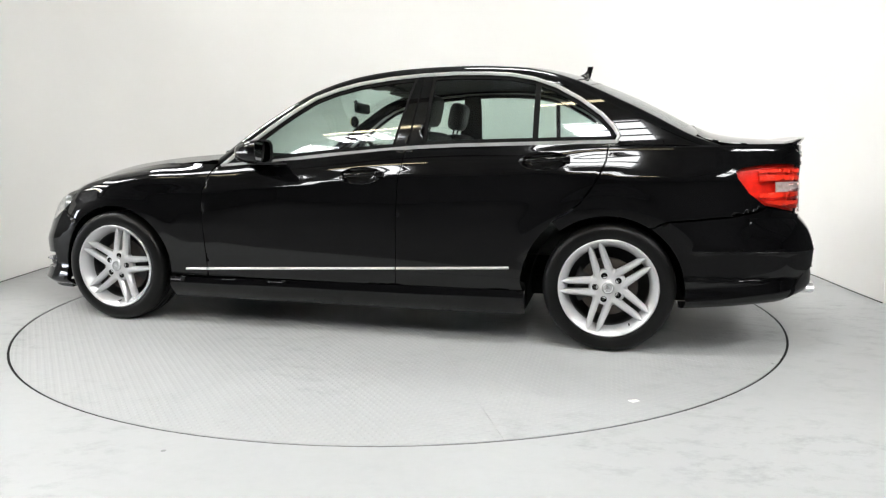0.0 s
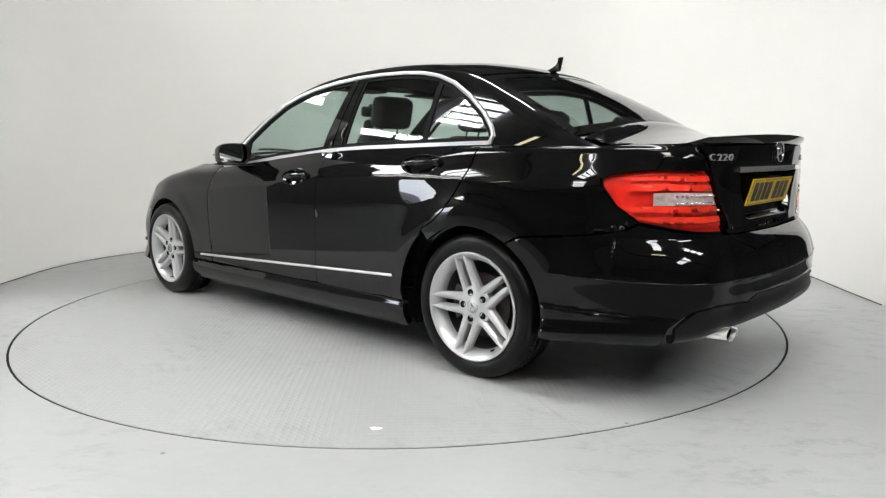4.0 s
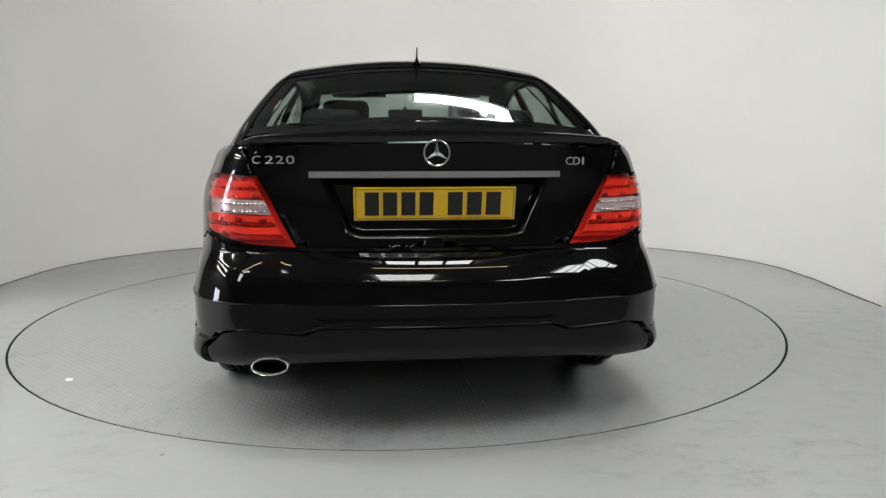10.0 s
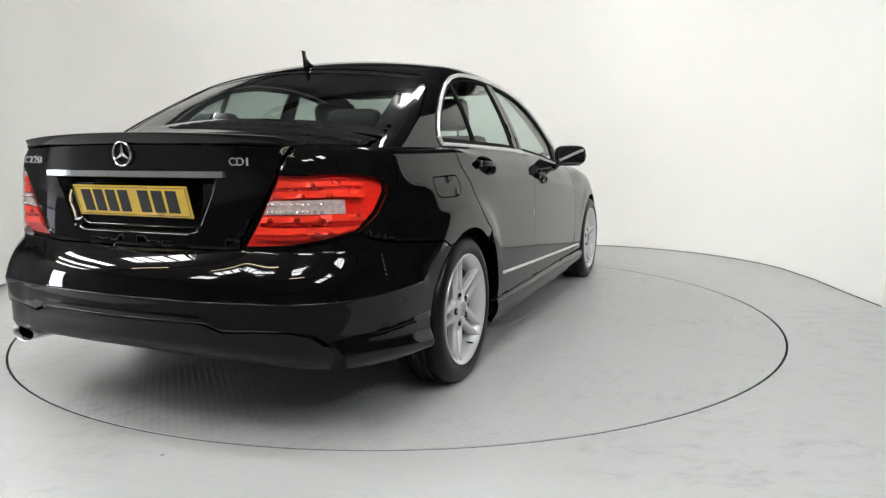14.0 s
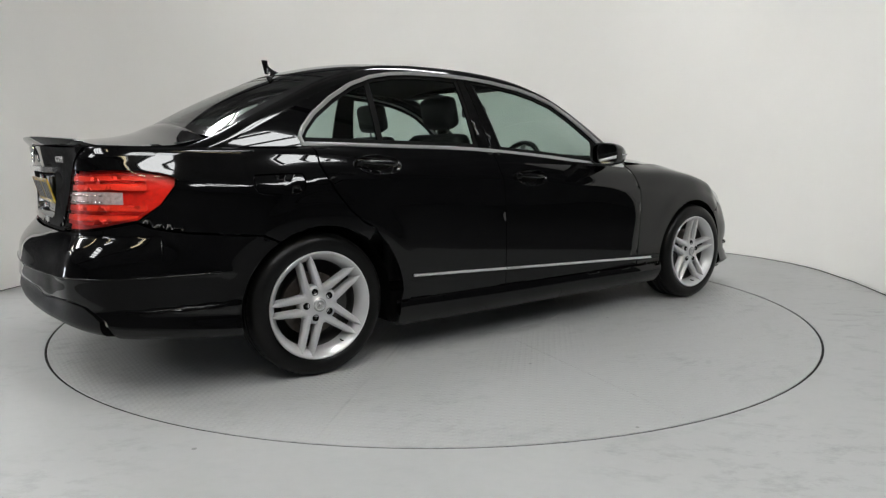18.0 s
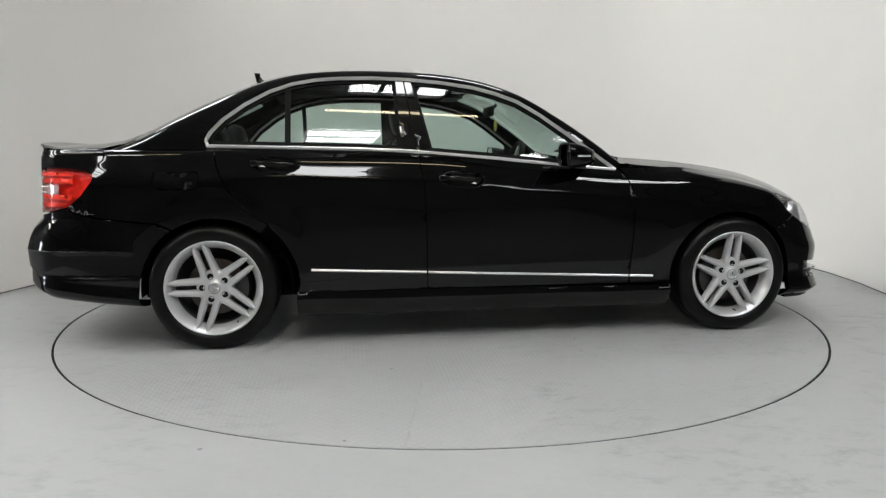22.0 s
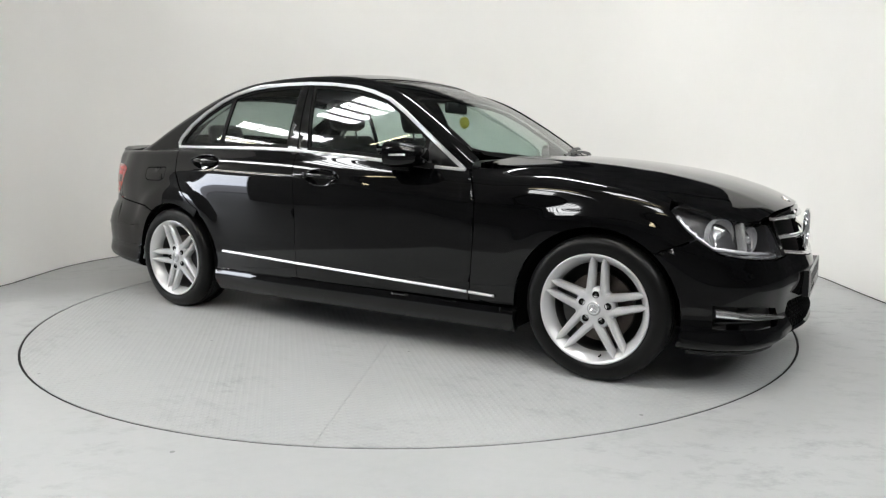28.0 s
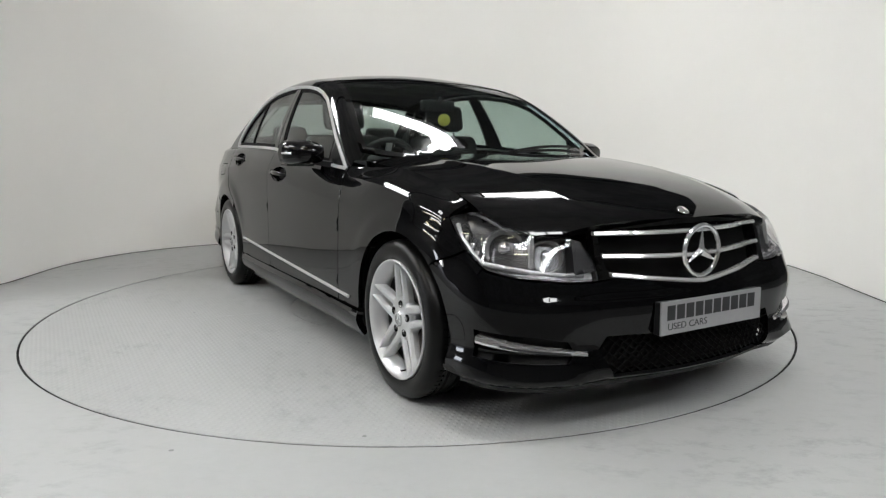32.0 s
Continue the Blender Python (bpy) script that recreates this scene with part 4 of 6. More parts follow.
def body_side(g):
    """Panels of one flank; g is +1 for the car's left, -1 for its right."""
    F = side_fn(g)
    fl = g < 0
    kw = dict(flip=not fl)
    P = lambda n, poly, m, label="", **k: panel(n, poly, F, m, car, label, **{**kw, **k})
    ra, fa = REAR_ARCH, FRONT_ARCH
    b_gap = [(1.028, .975), (1.036, .896), (1.052, .81), (1.062, .62), (1.063, .372), (1.065, .285)]
    # rear door
    rear_edge = [(.012, 1.0), (.028, .925), (.056, .861), (.093, .795), (.147, .723), (.208, .671), (.27, .638)]
    arch_d = arc(*ra[:2], ra[2] + .05, 52, 0, 12)
    poly = xz(rear_edge + [p for p in arch_d if p[0] > .27 and p[1] > .30] + [(.41, .285)]) + xz(b_gap[::-1])
    top = [(sx(x), 1.0) for x in (.9, .7, .5, .3, .1)]
    P("rear_door_" + ("left" if g > 0 else "right"), poly + top, M_PAINT, holes=[oval(.318, .922)], step=.017, gap=.0018)
    handle(g, .318, .922, fl)
    # front door
    f_gap = [(2.112, .89), (2.158, .81), (2.176, .752), (2.178, .62), (2.155, .322), (2.152, .285)]
    poly = xz(b_gap) + xz(f_gap[::-1]) + [(sx(x), 1.0) for x in (2.1, 1.9, 1.7, 1.5, 1.3, 1.1)]
    P("front_door_" + ("left" if g > 0 else "right"), poly, M_PAINT, holes=[oval(1.252, .846)], step=.017, gap=.0018)
    handle(g, 1.252, .846, fl)
    # dark shell behind the door seams
    P("inner_shell", xz([(-.15, .86), (.30, .72), (.45, .60), (.45, .30), (2.34, .30), (2.34, .60), (2.40, .70), (2.40, .88), (2.1, .86), (1.06, .93), (.3, .96), (-.1, .96)]), M_DARK,
      off=-.022, thick=False, gap=0, step=.05)
    # side skirt
    poly = xz([(.40, .285), (1.06, .285), (1.7, .282), (2.395, .275)]) + [(sx(2.385), .172), (sx(1.7), .172), (sx(1.06), .172), (sx(.40), .172)]
    panel("side_skirt", poly, lambda u, v, o=0.0: F(u, v, .002 + .009 * ramp(-v, -.285, -.23)), M_PAINT, car, "black moulded side skirt", depth=0.03, step=.02, **kw)
    # front wing
    arch = [p for p in arc(*fa, 178, 46.4, 26)]
    poly = [(sx(2.118), 1.0)] + [(sx(x), 1.0) for x in (2.3, 2.5, 2.7, 2.9, 3.04)] + head_outline()[:1] + [sh(sx(3.09), .69), sh(sx(3.15), .632)] \
        + xz(arch[::-1]) + xz([(2.388, .285), (2.16, .285), (2.156, .322), (2.179, .62), (2.177, .752), (2.159, .81)])
    P("front_wing", poly, M_PAINT, depth=0.02, step=.017, gap=.0018)
    # rear quarter
    arch = arc(*ra, 122, 52, 20)
    poly = [(sx(x), 1.0) for x in (.008, -.2, -.4, -.6, -.75)] + [(sr(.67), 1.0), sh(sr(.612), .905)] + tail_outline()[1:8] \
        + xz([(-.66, .688), (-.54, .666), (-.40, .652), (-.25, .640)]) + xz(arch) + [sh(sx(.275), .632)] + xz([(.204, .669), (.143, .721), (.089, .793), (.052, .859), (.024, .923)])
    flap = xz([(-.262, .882), (-.27, .87), (-.27, .83), (-.255, .81), (-.225, .802), (-.10, .802), (-.07, .810), (-.055, .83), (-.053, .872), (-.065, .886)])
    P("rear_quarter_panel", poly, M_PAINT, depth=0.02, step=.017, gap=.0018, holes=[flap] if g < 0 else [])
    if g < 0:
        P("fuel_flap", flap, M_PAINT, "black fuel filler flap", gap=.0025)
    # bright door strips
    for x0, x1 in ((.478, 1.058), (1.068, 2.146), (2.156, 2.288)):
        z0, z1 = (.397 - (x - .48) * .0425 for x in (x0, x1))
        bm = bmesh.new()
        n = 12
        pts = []
        for i in range(n + 1):
            x = x0 + (x1 - x0) * i / n
            q = side(np.array([sx(x)]), np.array([sh(sx(x), z0 + (z1 - z0) * i / n)[1]]), 0.001)[0]
            pts.append((q[0], q[1] * g, q[2]))
        sweep(bm, pts, [(-.006, -.006), (.006, -.006), (.010, 0), (.006, .006), (-.006, .006)] if g < 0 else [(.006, -.006), (-.006, -.006), (-.010, 0), (-.006, .006), (.006, .006)])
        part("door_strip", bm, M_ALU, car, "satin bright strip along the lower door")
    # cabin flank frame with the window opening left free
    ffl = dict(flip=(g > 0))
    rail = [(-.022, 1.003), (-.037, 1.04), (-.014, 1.084), (.048, 1.151), (.154, 1.229), (.274, 1.297), (.392, 1.340), (.51, 1.363), (.628, 1.373), (.804, 1.377),
            (.981, 1.372), (1.158, 1.358), (1.336, 1.332), (1.455, 1.302), (1.575, 1.258), (1.696, 1.185), (1.818, 1.099), (1.941, 1.009), (2.065, .918), (2.098, .893)]
    belt = [(2.10, .880), (1.95, .892), (1.775, .906), (1.45, .940), (1.216, .959), (.983, .978), (.75, .988), (.46, .994), (.17, 1.0), (0, 1.003)]
    dlo = rail + belt
    FF = flank_fn(g)
    # C pillar
    panel("c_pillar", [(-.02, .995), (-.022, 1.003)] + rail[1:6] + [(.27, 1.31)] + [(x, float(_edge(x)) - .05) for x in np.linspace(.26, -.42, 16)] + [(-.44, .995), (-.2, .995)], FF, M_PAINT, car, gap=0, **ffl)
    panel("roof_rail_side", [(.27, 1.31)] + rail[5:19] + [(2.105, .90), (2.13, .895)] + [(x, float(_edge(x)) - .05) for x in np.linspace(2.10, .28, 40)], FF, M_PAINT, car, gap=0, **ffl)
    panel("pillar_trim", [(-.02, .96)] + [(x - .012, z) for x, z in rail[1:6]] + [(x, float(_edge(x)) - .08) for x in np.linspace(.24, -.30, 14)] + [(-.32, .96)], FF, M_CABIN, car,
          "dark inner trim of the rear pillar", gap=0, off=-.12, depth=.004, step=.05, flip=(g < 0))
    # rounded roof edge from pillar to pillar
    bm = bmesh.new()
    rows = []
    for x in np.linspace(-.5, 2.12, 90):
        ze = float(_edge(x))
        p0 = Vector((x, float(flank(x, ze - .05)) * g, ze - .05))
        p1 = Vector((x, (float(flank(x, ze)) - .006) * g, ze - .006))
        p2 = Vector((x, float(edge_y(x)) * g, ze))
        rows.append([bm.verts.new(p0 * (1 - t) ** 2 + p1 * 2 * t * (1 - t) + p2 * t * t) for t in (0, .2, .4, .6, .8, 1)])
    for a, b in zip(rows, rows[1:]):
        for j in range(5):
            bm.faces.new((a[j], a[j + 1], b[j + 1], b[j]))
    part("roof_rail", bm, M_PAINT, car, smooth=True)
    # bright frame round the side windows
    bm = bmesh.new()
    loop = densify(dlo, .04)
    loop = [p for i, p in enumerate(loop) if i == 0 or math.dist(p, loop[i - 1]) > .012]
    pts = [tuple(FF(np.array([x]), np.array([z]), 0.004)[0]) for x, z in inset(loop, .009)]
    sweep(bm, pts, [(-.006, -.0085), (.005, -.0085), (.007, -.004), (.007, .004), (.005, .0085), (-.006, .0085)], closed=True)
    part("window_frame_trim", bm, M_ALU, car, "bright metal trim round the side windows")
    # black seal and door frames between glass and trim
    inner = inset(densify(dlo, .03), .018)
    win = inset(densify(dlo, .03), .036)

    def clip(poly, lo, hi):
        """The part of the outline between two slanting posts, each given by its x at the belt and at the roof."""
        def cut(pl, post, keep_ahead):
            f = lambda p: (p[0] - (post[0] + (post[1] - post[0]) * (p[1] - .95) / .4)) * (1 if keep_ahead else -1)
            out = []
            for i, a in enumerate(pl):
                b = pl[(i + 1) % len(pl)]
                fa_, fb_ = f(a), f(b)
                if fa_ >= 0:
                    out.append(a)
                if fa_ * fb_ < 0:
                    t = fa_ / (fa_ - fb_)
                    out.append((a[0] + (b[0] - a[0]) * t, a[1] + (b[1] - a[1]) * t))
            return out
        if lo:
            poly = cut(poly, lo, True)
        if hi:
            poly = cut(poly, hi, False)
        return [p for i, p in enumerate(poly) if math.dist(p, poly[i - 1]) > .004]
    panes = [clip(win, None, (.357, .357)), clip(win, (.385, .385), (.928, .908)), clip(win, (1.115, 1.02), (1.84, 1.84))]
    panel("window_seal", inner, FF, M_SEAL, car, holes=panes, gap=0, off=-.006, step=.035, **ffl)
    for nm, w in zip(("quarter_light", "rear_door_glass", "front_door_glass"), panes):
        o = panel(nm, inset(w, -.004), FF, M_GLASS, car, "tinted side window glass", gap=0, off=-.012, thick=False, step=.04, **ffl)
    # gloss black pillar covers between the doors
    for lo, hi in (((.945, .925), (1.02, .965)), ((1.03, .972), (1.10, 1.005))):
        panel("b_pillar_cover", clip(inner, lo, hi), FF, M_PIANO, car, "gloss black pillar cover", gap=0, off=-.001, depth=.006, **ffl)


def centre_panels():
    F = side_fn(1)
    # rear bumper
    ra, fa = REAR_ARCH, FRONT_ARCH
    half = [sh(sr(.0), .432), sh(sr(.36), .432), sh(sr(.425), .410), sh(sr(.63), .418), sh(sr(.70), .40), sh(sr(.755), .34), (sr(.775), .172)] \
        + [(sx(x), .172) for x in (-.7, -.5, -.352)] + xz(arc(*ra, 195, 123, 18)) + xz([(-.25, .635), (-.40, .647), (-.54, .661), (-.66, .683), (-.71, .706)]) \
        + [sh(sr(.74), .684), sh(sr(.66), .672), sh(sr(.56), .666), sh(sr(.475), .662), sh(sr(.40), .657), sh(sr(.0), .6555)]
    full = half + [(-s, h) for s, h in half[::-1] if s > 1e-6]
    panel("rear_bumper", full, F, M_PAINT, car, flip=True, depth=.03, step=.0105)
    s1 = sx(-.42)
    ends = ((-s1, s1, lambda q: .503, 60), (-sr(.37), sr(.37), lambda q: .4345, 24))
    for g in (1, -1):
        ends += ((g * sr(.43), g * sr(.63), lambda q: .4125 + .006 * (abs(q) - sr(.43)) / (sr(.63) - sr(.43)), 8), (g * sr(.37), g * sr(.43), lambda q: .4345 - .022 * (abs(q) - sr(.37)) / (sr(.43) - sr(.37)), 4),
                 (g * sx(-.70), g * sx(-.40), lambda q: .374, 10))
    for a, b, height, n in ends:
        bm = bmesh.new()
        pts = []
        for q in np.linspace(a, b, n + 1):
            pts.append(side(np.array([q]), np.array([sh(abs(q), height(q))[1]]), -.0005)[0])
        sweep(bm, pts, circle(.0026, 8))
        part("bumper_edge", bm, M_PAINT, car, smooth=True)
    low = [(0.0, .172)] + [(sr(y), .172) for y in (.2, .4, .6, .74)] + [sh(sr(.74), .34), sh(sr(.69), .395), sh(sr(.63), .413), sh(sr(.425), .404), sh(sr(.36), .427), sh(sr(.0), .427)]
    low = low + [(-s, h) for s, h in low[::-1] if s > 1e-6]
    panel("rear_valance", low, F, M_SATIN, car, "satin black lower valance", flip=True, depth=.03, off=-.006)
    # boot lid: rear face with a plate recess
    half = [sh(sr(.0), .671), sh(sr(.40), .673), sh(sr(.465), .685), sh(sr(.605), .905), (sr(.655), 1.0), (sr(.4), 1.0), (0.0, 1.0)]
    full = half + [(-s, h) for s, h in half[::-1] if s > 1e-6]
    rec = [sh(sr(.0), .702), sh(sr(.25), .702), sh(sr(.30), .715), sh(sr(.385), .896), sh(sr(.0), .896)]
    rec = rec + [(-s, h) for s, h in rec[::-1] if s > 1e-6]
    panel("boot_lid", full, F, M_PAINT, car, flip=True, holes=[rec], depth=.012, step=.02)
    seal = [sh(sr(y), z) for y, z in ((.0, .6595), (.40, .6605), (.46, .664), (.46, .682), (.40, .679), (.0, .677))]
    seal = seal + [(-s, h) for s, h in seal[::-1] if s > 1e-6]
    panel("boot_seal", seal, F, M_SEAL, car, "black rubber seal below the boot lid", flip=True, off=-.005, gap=0, depth=.002)
    back_edge = inset(densify(rec, .03), .024)
    panel("plate_recess", back_edge, F, M_PAINT, car, flip=True, off=-.032, gap=-.003, depth=.002)
    bm = bmesh.new()
    rings = []
    base = densify(rec, .03)
    for d, o in ((-.001, .0005), (.001, 0), (.004, -.002), (.007, -.006), (.018, -.024), (.021, -.029), (.025, -.031)):
        loop = np.array(inset(base, d))
        rings.append([bm.verts.new(p) for p in F(loop[:, 0], loop[:, 1], o)])
    for A, B in zip(rings, rings[1:]):
        for j in range(len(A)):
            bm.faces.new((A[j], A[(j + 1) % len(A)], B[(j + 1) % len(A)], B[j]))
    part("recess_wall", bm, M_PAINT, car, auto=50)
    # boot lid top
    edge = [(-.42, 0), (-.42, .3), (-.40, .6), (-.42, .69), (-.55, .705), (-.68, .695), (-.78, .655), (-.855, .59), (-.90, .47), (-.932, .29), (-.944, .1), (-.945, 0)]
    full = edge + [(x, -y) for x, y in edge[::-1] if y > 0]
    panel("boot_deck", full, deck_z, M_PAINT, car, gap=0)
    # lip spoiler
    bm = bmesh.new()
    ys = np.linspace(-.63, .63, 45)
    rings = []
    for y in ys:
        q = abs(y) / .63
        x = -.945 + .125 * q ** 2.6
        z = float(deck_z(x + .02, y)[2])
        k = min(1.0, (1 - q) / .12 + .25)
        rings.append([bm.verts.new((x + u * k, y, z + w * k)) for u, w in ((-.026, .016), (-.024, .008), (-.002, -.018), (.060, -.012), (.058, .000), (.0, .013), (-.018, .018))])
    for A, B in zip(rings, rings[1:]):
        for j in range(7):
            bm.faces.new((A[j], A[(j + 1) % 7], B[(j + 1) % 7], B[j]))
    bm.faces.new(rings[0][::-1])
    bm.faces.new(rings[-1])
    part("boot_spoiler", bm, M_PAINT, car, "slim black lip spoiler on the boot lid", auto=50)
    # roof, windscreen, rear window
    def across(x0, xe, n=16, k=.985):
        ye = float(edge_y(xe)) * k
        return [(xe + (x0 - xe) * (1 - (abs(y) / ye) ** 2), y) for y in np.linspace(-ye, ye, n)]
    def along(a, b, sgn, n=20, k=1.0):
        return [(x, sgn * float(edge_y(x)) * k) for x in np.linspace(a, b, n)]
    roof = across(.12, .19, k=1.0)[::-1] + along(.19, 1.34, -1)[1:-1] + across(1.43, 1.34, k=1.0) + along(1.34, .19, 1)[1:-1]
    panel("roof", roof, cabin, M_PAINT, car, gap=0)
    ws = across(1.43, 1.34, k=1.0)[::-1] + along(1.34, 2.07, -1)[1:-1] + across(2.36, 2.07, k=1.0) + along(2.07, 1.34, 1)[1:-1]
    fr = inset(densify(ws, .04), .035)
    panel("windscreen_surround", ws, cabin, M_PIANO, car, "black border of the windscreen", holes=[fr], gap=0, off=-.004)
    panel("windscreen", fr, cabin, M_GLASS, car, "clear windscreen glass with a faint green tint", gap=-.002, off=-.006, thick=False, step=.05)
    bl = across(-.47, -.38, k=1.0)[::-1] + along(-.38, .19, -1)[1:-1] + across(.12, .19, k=1.0) + along(.19, -.38, 1)[1:-1]
    fr = inset(densify(bl, .04), .060)
    panel("rear_window_surround", bl, cabin, M_PIANO, car, "black border of the rear window", holes=[fr], gap=0, off=-.004)
    panel("rear_window", fr, cabin, M_GLASS_REAR, car, "dark tinted rear window glass", gap=-.002, off=-.006, thick=False, step=.05)
    # bonnet
    e = [(2.33, 0), (2.32, .2), (2.26, .42), (2.17, .62), (2.12, .715), (2.30, .716), (2.5, .709), (2.76, .698), (3.0, .700), (3.085, .704), (3.195, .682), (3.288, .625), (3.342, .54), (3.374, .43),
         (3.40, .30), (3.418, .15), (3.423, 0)]
    full = e + [(x, -y) for x, y in e[::-1] if y > 0]
    panel("bonnet", full, bonnet_z, M_PAINT, car, gap=.002, depth=.025, step=.02)
    # cowl under the wipers
    e = [(2.02, 0), (2.02, .60), (2.06, .72), (2.115, .72), (2.165, .625), (2.255, .425), (2.315, .2), (2.325, 0)]
    full = e + [(x, -y) for x, y in e[::-1] if y > 0]
    panel("scuttle", full, bonnet_z, M_SATIN, car, "black plastic scuttle below the windscreen", off=-.035, gap=0)
    # front bumper
    h0 = [(sx(x), .172) for x in (3.10, 3.2)] + [(sf(y), .172) for y in (.6, .4, .2, 0)]
    top = [sh(sf(0), .497), sh(sf(.20), .517), sh(sf(.38), .538), sh(sf(.45), .532), sh(sf(.56), .530), sh(sf(.66), .540), sh(sx(3.25), .568), sh(sx(3.154), .629)]
    arch_m = [(2 * S_END - s, h) for s, h in xz(arc(*fa, 46, -18, 14))][::-1]
    order = h0 + [(2 * S_END - s, h) for s, h in h0[::-1][1:]] + arch_m + [(2 * S_END - s, h) for s, h in top[::-1]][0:] + top[1:] + xz(arc(*fa, 46, -18, 14))
    centre = [sh(sf(.40), .205), sh(sf(.2), .205), sh(sf(0), .205), sh(sf(-.2), .205), sh(sf(-.40), .205), sh(sf(-.46), .30), sh(sf(-.43), .345), sh(sf(-.2), .338), sh(sf(0), .336), sh(sf(.2), .338), sh(sf(.43), .345), sh(sf(.46), .30)]
    pods = []
    for sg in (1, -1):
        q = [sh(sx(3.225), .280), sh(sf(.68), .272), sh(sf(.575), .270), sh(sf(.55), .30), sh(sf(.575), .338), sh(sf(.68), .358), sh(sx(3.225), .370)]
        pods.append(q if sg > 0 else [(2 * S_END - s, h) for s, h in q])
    panel("front_bumper", order, F, M_PAINT, car, flip=True, holes=[centre] + pods, depth=.03, step=.028)
    panel("lower_intake", centre, F, M_DARK, car, "dark recess of the lower air intake", flip=True, off=-.05, gap=-.01, depth=.002)
    for q in pods:
        panel("side_intake", q, F, M_SATIN, car, "black side air intake", flip=True, off=-.03, gap=-.01, depth=.002)


body_side(1)
body_side(-1)
centre_panels()

# dark shell inside: floor pan and wheel houses
bm = bmesh.new()
box(bm, (-.42, -.56, .20), (3.2, .56, .30), .03)
part("underbody", bm, M_DARK, car)
bm = bmesh.new()
box(bm, (.40, -.80, .152), (2.37, .80, .32), .03)
part("floor_pan", bm, M_DARK, car)
for cx, cz, r in (REAR_ARCH, FRONT_ARCH):
    for g in (1, -1):
        bm = bmesh.new()
        lathe(bm, [(r + .004, .845), (r + .012, .80), (r + .012, .50), (.05, .48)], 40, a0=-.10, a1=math.pi + .10)
        for v in bm.verts:
            v.co.x += cx
            v.co.z += cz
            v.co.y *= g
        part("wheel_arch_liner", bm, M_DARK, car, smooth=True)


# ---- wheels ----
def build_wheel():
    """One wheel in its own space: axle along y, outer face towards -y."""
    w = new("wheel")
    bm = bmesh.new()
    hw = TW / 2
    prof = [(.236, hw - .012), (.245, hw - .004), (.262, hw + .001), (.285, hw - .001), (.302, hw - .010), (.311, hw - .022), (.315, hw - .045)]
    treads = []
    for i, y in enumerate(np.linspace(hw - .045, -hw + .045, 17)):
        gro = i in (3, 7, 9, 13)
        treads.append((.308 if gro else TR, float(y)))
    full = [(r, y) for r, y in prof] + treads[1:-1] + [(r, -y) for r, y in prof[::-1]]
    lathe(bm, [(r, -y) for r, y in full], 72)
    part("tyre", bm, M_RUBBER, w, "black road tyre", auto=40)
    # tread blocks on the shoulder
    bm = bmesh.new()
    for i in range(72):
        a = 2 * math.pi * i / 72
        for sgn in (-1, 1):
            box(bm, (-.0016, sgn * (hw - .056) - .014, .309), (.0016, sgn * (hw - .056) + .014, .3162), m=Matrix.Rotation(a, 4, "Y") @ Matrix.Rotation(.3 * sgn, 4, "Z"))
    tagged(part("tread_pattern", bm, M_DARK, w), kind="stuff")
    bm = bmesh.new()
    lathe(bm, [(.2365, -.100), (.2385, -.107), (.2365, -.112), (.232, -.112), (.224, -.104), (.212, -.090), (.203, -.074), (.197, -.055), (.195, -.045)], 72)
    part("rim_lip", bm, M_RIM, w, "silver alloy rim", smooth=True)
    # dark grey puts the shade behind the spokes into the barrel's colour
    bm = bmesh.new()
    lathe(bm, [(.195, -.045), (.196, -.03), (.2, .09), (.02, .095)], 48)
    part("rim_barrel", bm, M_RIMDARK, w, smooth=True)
    bm = bmesh.new()
    lathe(bm, [(.0005, -.092), (.03, -.092), (.034, -.088), (.060, -.0845), (.080, -.0825), (.089, -.077), (.093, -.05), (.06, -.02), (.0005, -.02)], 40)
    part("hub", bm, M_RIM, w, smooth=True)
    # twin spokes
    for i in range(5):
        a = math.pi / 2 + i * 2 * math.pi / 5
        for sg in (-1, 1):
            bm = bmesh.new()
            n = 10
            rings = []
            for j in range(n):
                t = j / (n - 1)
                r = .052 + (.2285 - .052) * t
                end = min(1.0, (1 - t) / .22 + .22)
                lat = sg * (.0310 - .0065 * t)
                hwid = (.0195 - .0065 * t) * end
                y = -.0835 - .005 * math.sin(t * 3.1) - .0215 * t * t
                sec = [(-hwid, .036), (-hwid, .013), (-hwid * .55, .0015), (-hwid * .35, 0), (hwid * .35, 0), (hwid * .55, .0015), (hwid, .013), (hwid, .036)]
                ring = []
                for u, d in sec:
                    lx, yy = lat + u, y + d
                    px, pz = r * math.cos(a) - lx * math.sin(a), r * math.sin(a) + lx * math.cos(a)
                    ring.append(bm.verts.new((px, yy, pz)))
                rings.append(ring)
            for A, B in zip(rings, rings[1:]):
                for k in range(8):
                    bm.faces.new((A[k], A[(k + 1) % 8], B[(k + 1) % 8], B[k]))
            bm.faces.new(rings[0][::-1])
            bm.faces.new(rings[-1])
            part("spoke", bm, M_RIM, w, auto=30)
        # wheel bolt at the root of the pair
        bm = bmesh.new()
        lathe(bm, [(.0005, -.0862), (.004, -.0862), (.005, -.085), (.005, -.06)], 10)
        for v in bm.verts:
            v.co.x += .060 * math.cos(a)
            v.co.z += .060 * math.sin(a)
        part("wheel_bolt", bm, M_RIMDARK, w, smooth=True)
        bm = bmesh.new()
        lathe(bm, [(.0155, -.083), (.0150, -.0872), (.0130, -.0872), (.0120, -.0852), (.0005, -.0852)], 18)
        for v in bm.verts:
            v.co.x += .060 * math.cos(a)
            v.co.z += .060 * math.sin(a)
        part("bolt_hole", bm, M_DARK, w, smooth=True)
    bm = bmesh.new()
